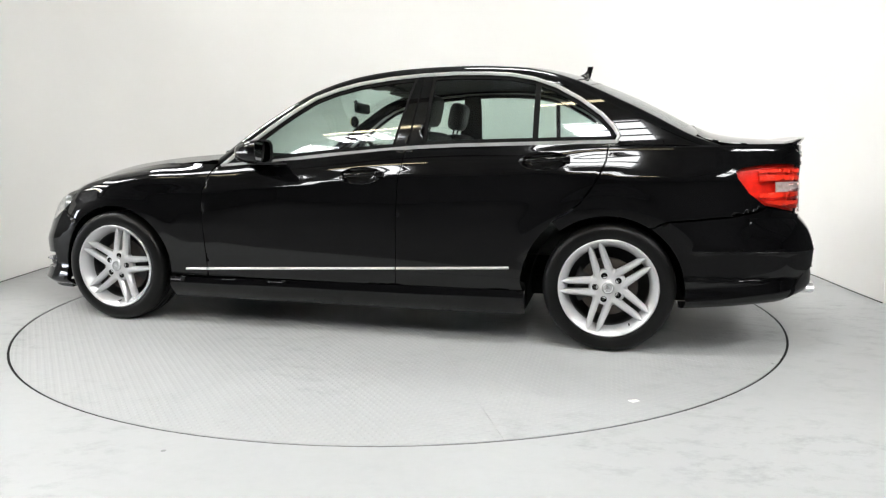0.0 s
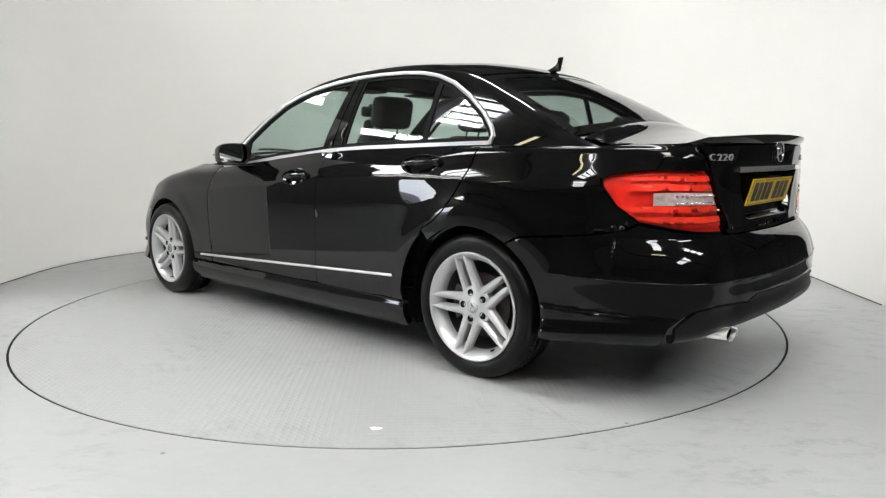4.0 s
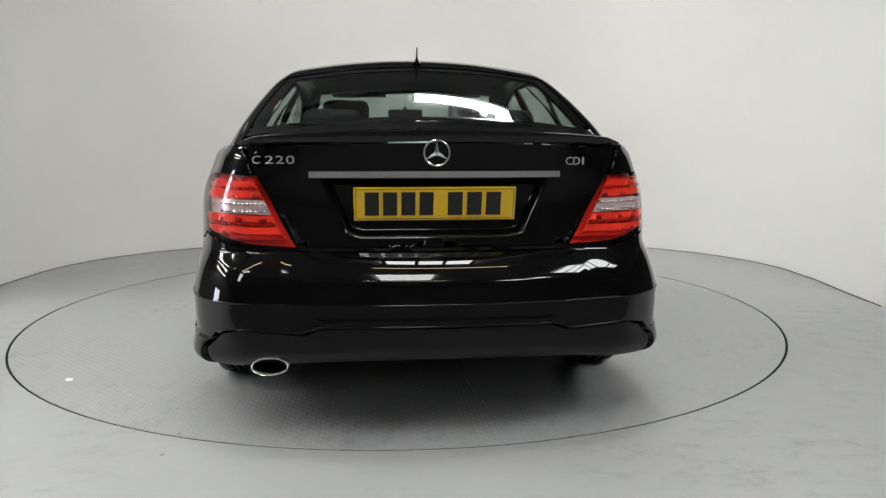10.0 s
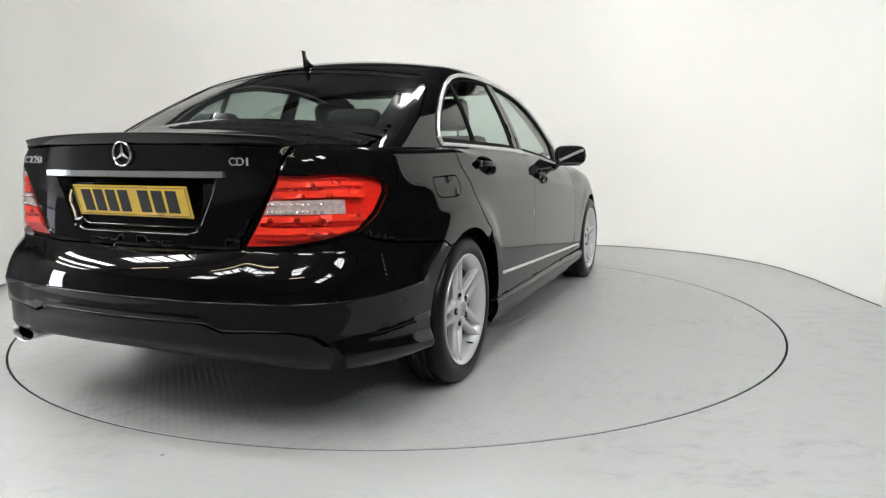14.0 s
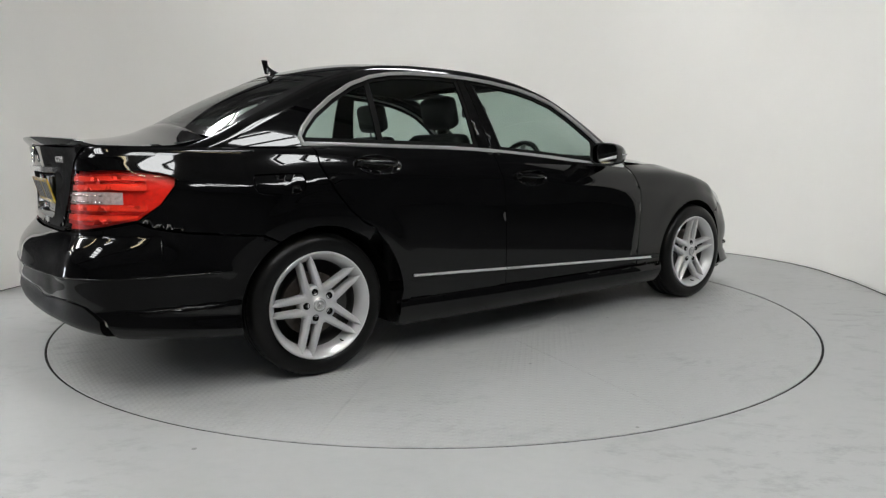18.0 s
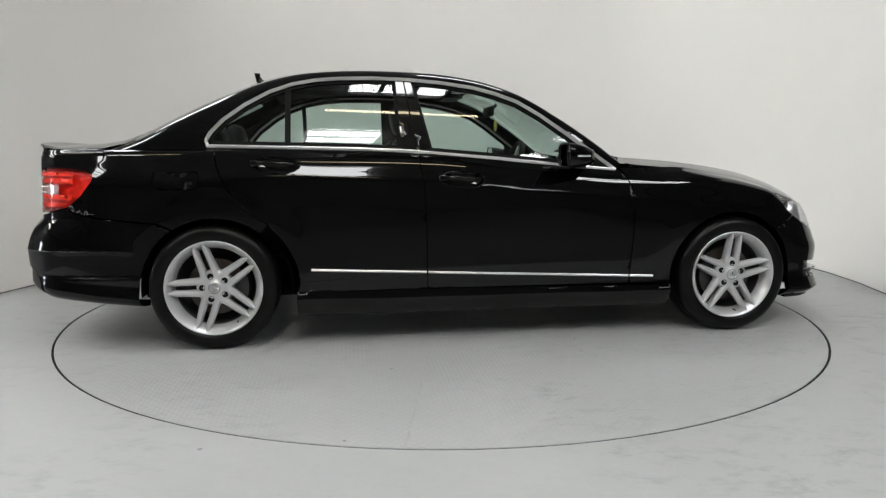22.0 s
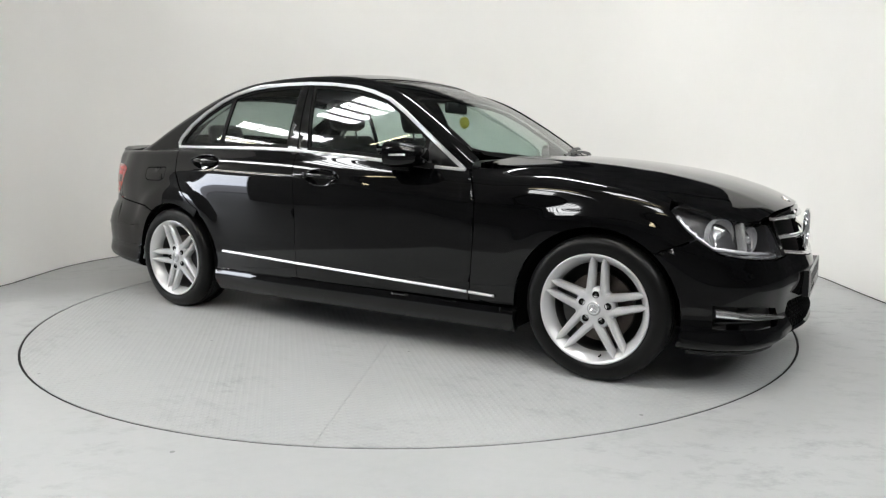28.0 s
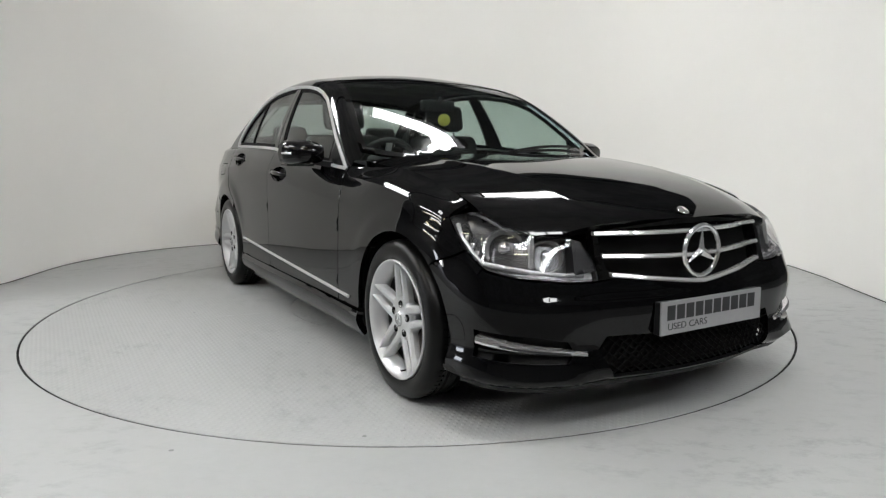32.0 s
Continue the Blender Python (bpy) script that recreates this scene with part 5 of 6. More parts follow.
    lathe(bm, [(.0005, -.0965), (.024, -.0965), (.029, -.094), (.031, -.090)], 32)
    part("centre_cap", bm, M_STEELCAP, w, "grey centre cap", smooth=True)
    bm = bmesh.new()
    lathe(bm, [(.0225, -.0968), (.0225, -.0985), (.0205, -.0985), (.0205, -.0968)], 32)
    for k in range(3):
        a = math.pi / 2 + k * 2 * math.pi / 3
        q = [bm.verts.new((.021 * math.cos(a), -.0972, .021 * math.sin(a)))]
        for b in (a + .9, a - .9):
            q.append(bm.verts.new((.004 * math.cos(b), -.0972, .004 * math.sin(b))))
        q.append(bm.verts.new((0, -.099, 0)))
        bm.faces.new((q[0], q[1], q[3]))
        bm.faces.new((q[0], q[3], q[2]))
    part("cap_emblem", bm, M_CHROME, w)
    # valve
    bm = bmesh.new()
    bmesh.ops.create_cone(bm, segments=8, radius1=.004, radius2=.003, depth=.03, matrix=pose(.205 * math.cos(-1.35), -.085, .205 * math.sin(-1.35), 90), cap_ends=True)
    part("valve", bm, M_SEAL, w)
    return w


def brake(x, g, big):
    bm = bmesh.new()
    r = .150 if big else .142
    lathe(bm, [(.06, -.02), (r, -.02), (r, .004), (.06, .004)], 48)
    for v in bm.verts:
        v.co.y *= -g
        v.co += Vector((x, g * (WHEEL_Y - .005), .308))
    part("brake_disc", bm, M_STEEL, car, "brown-grey brake disc", auto=40)
    bm = bmesh.new()
    lathe(bm, [(.085, -.055), (.16, -.055), (.165, .03), (.085, .03)], 12, a0=-.5 if x < 1 else math.pi - .5, a1=.55 if x < 1 else math.pi + .55)
    for v in bm.verts:
        v.co.y *= -g
        v.co += Vector((x, g * (WHEEL_Y - .02), .308))
    part("brake_caliper", bm, M_CALIPER, car, auto=40)


wheel = build_wheel()
wheel.parent = car
spots = [(0.0, -1), (2.757, -1), (0.0, 1), (2.757, 1)]
turns = [-18, 4, -18, 13]
for i, ((x, g), a) in enumerate(zip(spots, turns)):
    m = pose(x, g * WHEEL_Y, TR - .002, 0, 0, 180 if g > 0 else 0) @ pose(0, 0, 0, 0, a, 0)
    if i == 0:
        first = m
    else:
        copy_thing(wheel, m)
    brake(x, g, x > 1)
wheel.matrix_basis = first


# ---- lamps ----
def clip_z(poly, lo, hi):
    """The part of an outline on the lower body between two heights."""
    def cut(pl, z, above):
        zz = side(np.array([p[0] for p in pl]), np.array([p[1] for p in pl]))[:, 2] - z
        if not above:
            zz = -zz
        out = []
        for i, a in enumerate(pl):
            j = (i + 1) % len(pl)
            b = pl[j]
            if zz[i] >= 0:
                out.append(a)
            if zz[i] * zz[j] < 0:
                t = zz[i] / (zz[i] - zz[j])
                out.append((a[0] + (b[0] - a[0]) * t, a[1] + (b[1] - a[1]) * t))
        return out
    pl = densify(poly, .02)
    pl = cut(cut(pl, lo, True), hi, False)
    return [p for i, p in enumerate(pl) if math.dist(p, pl[i - 1]) > .003]


def clip_s(poly, lo, hi):
    out = []
    for i, a in enumerate(poly):
        out.append((min(max(a[0], lo), hi), a[1]))
    return [p for i, p in enumerate(out) if math.dist(p, out[i - 1]) > .002]


for g in (1, -1):
    F, fl = side_fn(g), g > 0
    out = inset(densify(tail_outline(), .03), .003)
    lamp = panel("tail_lamp", out, F, M_REDMID, car, "red tail lamp with a clear ribbed middle band", flip=fl, gap=0, off=-.026, depth=.002, step=.02)
    # added dark sheet that keeps the gaps round the lamp black
    panel("lamp_gap_filler", inset(out, -.02), F, M_DARK, car, flip=fl, gap=0, off=-.034, depth=.002, step=.03)
    shell = inset(out, .010)
    for nm, lo, hi, m, o in (("dark_band", .885, .893, M_REDDEEP, -.008), ("light_bar", .862, .884, M_REDLENS, -.003), ("dark_band", .851, .861, M_REDDEEP, -.008), ("light_bar", .826, .850, M_REDLENS, -.003),
                             ("reverse_lens", .777, .822, M_LAMPCLEAR, -.003), ("light_bar", .752, .772, M_REDLENS, -.003), ("dark_band", .737, .750, M_REDDEEP, -.008),
                             ("light_bar", .714, .736, M_REDLENS, -.003), ("dark_band", .698, .713, M_REDDEEP, -.008)):
        q = clip_z(shell, lo, hi)
        if nm == "reverse_lens":
            q = clip_s(q, sr(.50), sx(-.76))
        else:
            q = clip_s(q, -9, sx(-.675))
        if len(q) > 3:
            panel(nm, q, F, m, lamp, flip=fl, gap=.0, off=o, depth=.006, step=.018)
    panel("outer_lens", inset(out, -.001), F, M_REDCLEAR, lamp, "clear glossy outer lens", flip=fl, gap=0, off=.002, thick=False, step=.02)
    # rows of small lights in the clear band
    for z in (.786, .811):
        bm = bmesh.new()
        for i in range(14):
            y = .575 + .016 * i
            if y > .745:
                break
            p = side(np.array([sr(y)]), np.array([sh(sr(y), z)[1]]), -.001)[0]
            bmesh.ops.create_icosphere(bm, subdivisions=1, radius=.0055, matrix=Matrix.Translation((p[0], p[1] * g, p[2])))
        tagged(part("light_row", bm, M_REFLECTOR, lamp, smooth=True), kind="stuff")
    # headlamp
    ho = head_outline()
    ho_in = inset(densify(ho, .03), .003)
    hl = panel("headlamp", inset(ho_in, -.004), F, M_LAMPMID, car, "clear headlamp with chrome reflectors in a grey housing", flip=fl, gap=0, off=-.075, depth=.004)
    # side walls of the housing
    bm = bmesh.new()
    loop = np.array(ho_in)
    A, B = F(loop[:, 0], loop[:, 1], -.004), F(loop[:, 0], loop[:, 1], -.078)
    va, vb = [bm.verts.new(p) for p in A], [bm.verts.new(p) for p in B]
    for i in range(len(va)):
        j = (i + 1) % len(va)
        bm.faces.new((va[i], va[j], vb[j], vb[i]))
    part("housing_wall", bm, M_LAMPMID, hl, smooth=True)
    panel("lens", ho_in, F, M_CLEAR, hl, "clear lamp lens", flip=fl, gap=0, off=0.0, thick=False, step=.025)
    panel("smoked_bezel", clip_s(clip_z(ho_in, .566, .80), sf(.535), sf(.44)), F, M_LAMPGREY, hl, "dark grey inner bezel", flip=fl, gap=.0, off=-.012, depth=.06)
    # bright lower blade
    q = clip_z(ho_in, .50, .566)
    panel("lower_blade", clip_s(q, sx(3.2), sf(.46)), F, M_LAMPCLEAR, hl, "ribbed clear indicator strip", flip=fl, gap=.003, off=-.025, depth=.02)
    bm = bmesh.new()
    pts = [F(np.array([s]), np.array([h]), -.02)[0] for s, h in [sh(sx(3.075), .715), sh(sx(3.11), .668), sh(sx(3.16), .628), sh(sx(3.22), .590), sh(sf(.68), .566), sh(sf(.58), .556), sh(sf(.50), .552)]]
    sweep(bm, pts, circle(.008, 8))
    part("bezel_strip", bm, M_LAMPSILVER, hl, smooth=True)
    for cx, cy, cz, r, tilt in ((3.214, .688, .636, .066, 34), (3.305, .572, .612, .054, 22)):
        bm = bmesh.new()
        lathe(bm, [(r, .0), (r * 1.04, .006), (r * 1.04, -.02), (r * .98, -.004), (r * .8, -.030), (r * .45, -.048), (.0005, -.052)], 28, axis="z")
        bmesh.ops.transform(bm, matrix=Matrix.Translation((cx, cy * g, cz)) @ Matrix.Rotation(radians(tilt * g), 4, "Z") @ Matrix.Rotation(radians(90), 4, "Y"), verts=bm.verts)
        bowl = part("reflector_bowl", bm, M_LAMPSILVER, hl, "chrome reflector bowl", auto=40)
        bm = bmesh.new()
        lathe(bm, [(.0005, .004), (r * .30, .0), (r * .36, -.012), (r * .36, -.046)], 20, axis="z")
        bmesh.ops.transform(bm, matrix=Matrix.Translation((cx, cy * g, cz)) @ Matrix.Rotation(radians(tilt * g), 4, "Z") @ Matrix.Rotation(radians(90), 4, "Y"), verts=bm.verts)
        part("bulb_cover", bm, M_CHROME, bowl, smooth=True)
    # chrome fins beside the reflectors
    for i in range(3):
        bm = bmesh.new()
        p = F(np.array([sx(3.11 + .03 * i)]), np.array([.80 - .03 * i]), -.035)[0]
        box(bm, (-.012, -.004, -.03), (.012, .004, .03), .003, m=Matrix.Translation(p) @ Matrix.Rotation(radians(25 * g), 4, "X"))
        part("chrome_fin", bm, M_LAMPSILVER, hl)
    bm = bmesh.new()
    box(bm, (-.02, -.010, -.058), (.016, .010, .058), .006, m=Matrix.Translation((3.285, .628 * g, .628)) @ Matrix.Rotation(radians(28 * g), 4, "Z") @ Matrix.Rotation(radians(-12), 4, "Y"))
    part("lamp_divider", bm, M_LAMPSILVER, hl, "chrome upright between the reflectors")

# ---- grille ----
gr_l = [sh(sf(.455), .605), (sf(.452), .97)] + [(sf(y), .992) for y in (.43, .3, .15, 0)]
bot = [sh(sf(0), .499), sh(sf(.20), .519), sh(sf(.38), .540), sh(sf(.45), .536)]
mirror = lambda pl: [(2 * S_END - s, h) for s, h in pl]
outer = gr_l + mirror(gr_l)[::-1][1:] + mirror(bot)[::-1] + bot[1:]
inn = [sh(sf(.405), .545), sh(sf(.428), .62), sh(sf(.43), .680)] + [sh(sf(y), z) for y, z in ((.40, .696), (.2, .706), (0, .709))]
inb = [sh(sf(0), .503), sh(sf(.20), .521), sh(sf(.38), .541)]
inner = inn + mirror(inn)[::-1][1:] + mirror(inb)[::-1][:-1] + inb
grille = panel("grille", outer, side_fn(1), M_PIANO, car, "black radiator grille with three bright bars and a large emblem", flip=True, holes=[inner], gap=.001, depth=.05, off=-.002)
panel("grille_back", inner, side_fn(1), M_DARK, grille, flip=True, gap=-.01, off=-.05, depth=.002)
for z1, z0, hw in ((.690, .684, .445), (.614, .600, .425), (.552, .508, .400)):
    bm = bmesh.new()
    pts = []
    for y in np.linspace(-hw, hw, 41):
        z = z0 + (z1 - z0) * (abs(y) / hw) ** 1.15
        p = side(np.array([sf(y)]), np.array([sh(sf(abs(y)), z)[1]]), -.002)[0]
        pts.append((p[0], y if abs(y) < .3 else p[1], p[2]))
    sweep(bm, pts, [(-.012, -.007), (.005, -.007), (.008, -.002), (.003, .006), (-.012, .007)])
    part("grille_bar", bm, M_BADGE, grille, "bright metal bar", auto=40)


def emblem(c, r, facing, parent, tube, name="emblem"):
    """A ring with three tapered rays, facing along +x or -x."""
    bm = bmesh.new()
    sweep(bm, [(0, r * math.cos(2 * math.pi * i / 48), r * math.sin(2 * math.pi * i / 48)) for i in range(48)], circle(tube, 8), closed=True, up=lambda i: (1, 0, 0))
    hub = [bm.verts.new((s * .012 * r / .09, 0, 0)) for s in (1, -.3)]
    for k in range(3):
        a = math.pi / 2 + k * 2 * math.pi / 3
        tip = bm.verts.new((0, r * math.cos(a), r * math.sin(a)))
        L = bm.verts.new((0, .20 * r * math.cos(a + 1.05), .20 * r * math.sin(a + 1.05)))
        Rr = bm.verts.new((0, .20 * r * math.cos(a - 1.05), .20 * r * math.sin(a - 1.05)))
        for h in hub:
            bm.faces.new((tip, L, h))
            bm.faces.new((tip, h, Rr))
    bmesh.ops.transform(bm, matrix=Matrix.Translation(c) @ Matrix.Rotation(0 if facing > 0 else math.pi, 4, "Z"), verts=bm.verts)
    return part(name, bm, M_CHROME, parent, "chrome ring emblem with three rays", auto=30)


emblem((3.476, 0, .614), .091, 1, grille, .0085)
emblem((-.948, 0, .972), .040, -1, car, .0035, "boot_emblem")
bm = bmesh.new()
lathe(bm, [(.0005, .006), (.018, .005), (.024, .002), (.025, -.004)], 28, axis="z")
bmesh.ops.transform(bm, matrix=Matrix.Translation(tuple(bonnet_z(3.385, 0.0)) ) @ Matrix.Rotation(radians(38), 4, "Y"), verts=bm.verts)
part("bonnet_badge", bm, M_CHROME, car, "small round bonnet badge", smooth=True)

# ---- lower front: mesh in the intake, bright fog strips, lip ----
for k in range(2):
    for i in range(-13, 14):
        bm = bmesh.new()
        y0 = i * .036
        pts = []
        for t in np.linspace(0, 1, 5):
            y, z = y0 + (t - .5) * .16 * (1 if k else -1), .207 + t * .128
            if abs(y) < .44:
                p = side(np.array([sf(y)]), np.array([sh(sf(abs(y)), z)[1]]), -.018 - .003 * k)[0]
                pts.append((p[0], p[1], p[2]))
        if len(pts) > 1:
            sweep(bm, pts, [(-.003, -.003), (.003, -.003), (.003, .003), (-.003, .003)])
            part("mesh_wire", bm, M_DARK, car)
        else:
            bm.free()
for g in (1, -1):
    F = side_fn(g)
    bm = bmesh.new()
    pts, wid = [], []
    for t in np.linspace(0, 1, 14):
        s = sx(3.235) + (sf(.505) - sx(3.235)) * t
        z = .341 - .048 * t
        pts.append(F(np.array([s]), np.array([sh(s, z)[1]]), .004)[0])
        wid.append(.0155 * (1 - .5 * t))
    rings = []
    for p, w in zip(pts, wid):
        n = Vector((p[0] - 2.9, p[1], 0)).normalized()
        rings.append([bm.verts.new(Vector(p) + n * u * 1.0 + Vector((0, 0, v))) for u, v in ((-.02, -w), (.004, -w * .9), (.010, -w * .2), (.006, w * .7), (-.02, w))])
    for A, B in zip(rings, rings[1:]):
        for j in range(5):
            bm.faces.new((A[j], A[(j + 1) % 5], B[(j + 1) % 5], B[j]))
    bm.faces.new(rings[0])
    bm.faces.new(rings[-1][::-1])
    fog = part("day_light_strip", bm, M_CHROME, car, "slim day running light with a chrome frame", auto=35)
    bm = bmesh.new()
    sweep(bm, [Vector(p) + Vector((p[0] - 2.9, p[1], 0)).normalized() * .0095 + Vector((0, 0, -.001)) for p in pts[3:12]], [(-.003, -.005), (.0015, -.0045), (.0015, .003), (-.003, .004)])
    part("light_strip", bm, M_LAMPGREY, fog, "smoked grey light lens")
    # black slats under the strip
    for z in (.302,):
        bm = bmesh.new()
        sweep(bm, [F(np.array([s]), np.array([sh(s, z)[1]]), -.014)[0] for s in np.linspace(sx(3.235), sf(.58), 8)], [(-.01, -.005), (.008, -.004), (.008, .004), (-.01, .005)])
        part("intake_slat", bm, M_SATIN, car)
bm = bmesh.new()
sweep(bm, [side(np.array([s]), np.array([.178]), -.012)[0] for s in np.linspace(sx(3.13), 2 * S_END - sx(3.13), 40)], [(-.015, -.012), (.016, -.010), (.018, .0), (-.015, .008)])
part("front_lip", bm, M_PAINT, car, "black lip below the bumper", auto=40)

# ---- plates and lettering ----


def plate(name, label, w, h, m, material, parent=None):
    bm = bmesh.new()
    box(bm, (-w / 2, -h / 2, -.004), (w / 2, h / 2, .002), .0015, m=m)
    return part(name, bm, material, car, label)


def bars(name, parent, m, spec, material):
    for x0, x1, y0, y1 in spec:
        bm = bmesh.new()
        box(bm, (x0, y0, .0015), (x1, y1, .0032), m=m)
        part(name, bm, material, parent)


def words(name, body, size, m, material, parent, depth=.001, width=None):
    cu = bpy.data.curves.new(name, "FONT")
    cu.body, cu.size, cu.extrude, cu.align_x, cu.align_y = body, size, depth, "CENTER", "CENTER"
    tmp = bpy.data.objects.new(name + "_tmp", cu)
    me = bpy.data.meshes.new_from_object(tmp)
    bpy.data.objects.remove(tmp)
    co = np.array([v.co for v in me.vertices])
    k = (width / (co[:, 0].max() - co[:, 0].min())) if width else 1.0
    me.transform(m @ Matrix.Diagonal((k, 1, 1, 1)))
    me.materials.clear()
    me.materials.append(material)
    ob = new(name, me)
    ob.parent = parent
    return ob


back = Matrix(((0, 0, -1, 0), (-1, 0, 0, 0), (0, 1, 0, 0), (0, 0, 0, 1)))
m_rear = Matrix.Translation((-.918, .003, .811)) @ Matrix.Rotation(radians(-15), 4, "Y") @ back
pl = plate("rear_plate", "yellow rear plate with black bars", .520, .111, m_rear, M_YELLOW)
spec = [(-.225 + i * .058, -.225 + i * .058 + .045, -.038, .040) for i in range(4)] + [(.040 + i * .062, .040 + i * .062 + .048, -.038, .040) for i in range(3)]
bars("plate_bar", pl, m_rear, spec, M_INK)
bars("plate_border", pl, m_rear, [(-.254, .254, .0485, .050), (-.254, .254, -.050, -.0485), (-.254, -.2525, -.05, .05), (.2525, .254, -.05, .05)], M_INK)
for x, y in ((-.12, .045), (.13, .045), (-.12, -.043), (.13, -.043)):
    bm = bmesh.new()
    lathe(bm, [(.0005, .005), (.004, .004), (.005, .001)], 10, axis="z")
    bmesh.ops.transform(bm, matrix=m_rear @ Matrix.Translation((x, y, 0)), verts=bm.verts)
    part("plate_screw", bm, M_YELLOW, pl)
front = Matrix(((0, 0, 1, 0), (1, 0, 0, 0), (0, 1, 0, 0), (0, 0, 0, 1)))
m_front = Matrix.Translation((3.522, .022, .397)) @ Matrix.Rotation(radians(-1), 4, "Y") @ front
bm = bmesh.new()
box(bm, (-.272, -.058, -.03), (.272, .058, -.004), .004, m=m_front)
part("plate_holder", bm, M_SATIN, car)
pf = plate("front_plate", "silver-grey dealer plate with dark lettering", .540, .118, m_front, M_PLATEGREY)
bars("name_bar", pf, m_front, [(-.24 + i * .048, -.24 + i * .048 + .039, -.008, .044) for i in range(10)], M_PLATETEXT)
words("plate_words", "USED CARS", .034, m_front @ Matrix.Translation((-.135, -.032, .0022)), M_PLATETEXT, pf, .0006, .20)
bars("plate_edge", pf, m_front, [(-.268, .268, .055, .0575), (-.268, .268, -.0575, -.055), (-.268, -.2655, -.0575, .0575), (.2655, .268, -.0575, .0575)], M_PLATEGREY)


def rear_badge(y, z):
    s = sr(y)
    p = side(np.array([s]), np.array([sh(s, z)[1]]), .0015)[0]
    q = side(np.array([sr(y - .02)]), np.array([sh(sr(y - .02), z)[1]]), .0015)[0]
    r = side(np.array([s]), np.array([sh(s, z + .02)[1]]), .0015)[0]
    X = Vector(q - p).normalized()
    Y = Vector(r - p)
    Z = X.cross(Y).normalized()
    Y = Z.cross(X)
    m = Matrix(((X[0], Y[0], Z[0], p[0]), (X[1], Y[1], Z[1], p[1]), (X[2], Y[2], Z[2], p[2]), (0, 0, 0, 1)))
    return m


def badge(spec, z, size):
    """Raised chrome characters, one mesh each: (character, distance from the middle, width)."""
    first = None
    for ch, y, w in spec:
        o = words("boot_badge" if first is None else "badge_letter", ch, size, rear_badge(y, z), M_BADGE, first or car, .0025, w)
        if first is None:
            first = o


badge((("C", .598, .027), ("2", .551, .027), ("2", .515, .027), ("0", .479, .027)), .950, .036)
badge((("C", -.452, .024), ("D", -.482, .024), ("I", -.507, .007)), .945, .036)

# bright bar over the plate
bm = bmesh.new()
pts = [side(np.array([sr(y)]), np.array([sh(sr(y), .905)[1]]), .004)[0] for y in np.linspace(-.415, .415, 31)]
sweep(bm, pts, [(-.010, -.010), (.010, -.008), (.006, .010), (-.010, .010)])
part("boot_handle_bar", bm, M_CHROME, car, "bright metal bar above the rear plate", auto=40)

# exhaust tail pipe
bm = bmesh.new()
lathe(bm, [(1.0, .16), (1.0, .0), (.97, -.006), (.90, -.004), (.88, .01), (.86, .12), (.0005, .12)], 40, axis="z")
for v in bm.verts:
    v.co = Vector((-.968 + v.co.z * 1.15, .534 + v.co.x * .060, .302 + v.co.y * .029 - v.co.z * .05))
pipe = part("tail_pipe", bm, M_BADGE, car, "oval chrome tail pipe", auto=50)
bm = bmesh.new()
lathe(bm, [(.875, .012), (.872, .05), (.85, .09), (.0005, .092)], 32, axis="z")
for v in bm.verts:
    v.co = Vector((-.968 + v.co.z * 1.15, .534 + v.co.x * .060, .302 + v.co.y * .029 - v.co.z * .05))
part("pipe_bore", bm, M_DARK, pipe, "black inside of the pipe", smooth=True)

# roof aerial
bm = bmesh.new()
rings = []
for t in np.linspace(0, 1, 11):
    z = t * .068
    x0, x1 = -.062 - .016 * t, -.044 + .105 * (1 - t) ** 3.2
    w = .020 * (1 - t) ** 5 + .0035
    rings.append([bm.verts.new((.20 + (x0 + (x1 - x0) * (math.cos(a) + 1) / 2), w * math.sin(a), 1.388 + z)) for a in [2 * math.pi * k / 12 for k in range(12)]])
for A, B in zip(rings, rings[1:]):
    for j in range(12):
        bm.faces.new((A[j], A[(j + 1) % 12], B[(j + 1) % 12], B[j]))
bm.faces.new(rings[-1])
part("roof_aerial", bm, M_PAINT, car, "small black fin aerial", smooth=True)

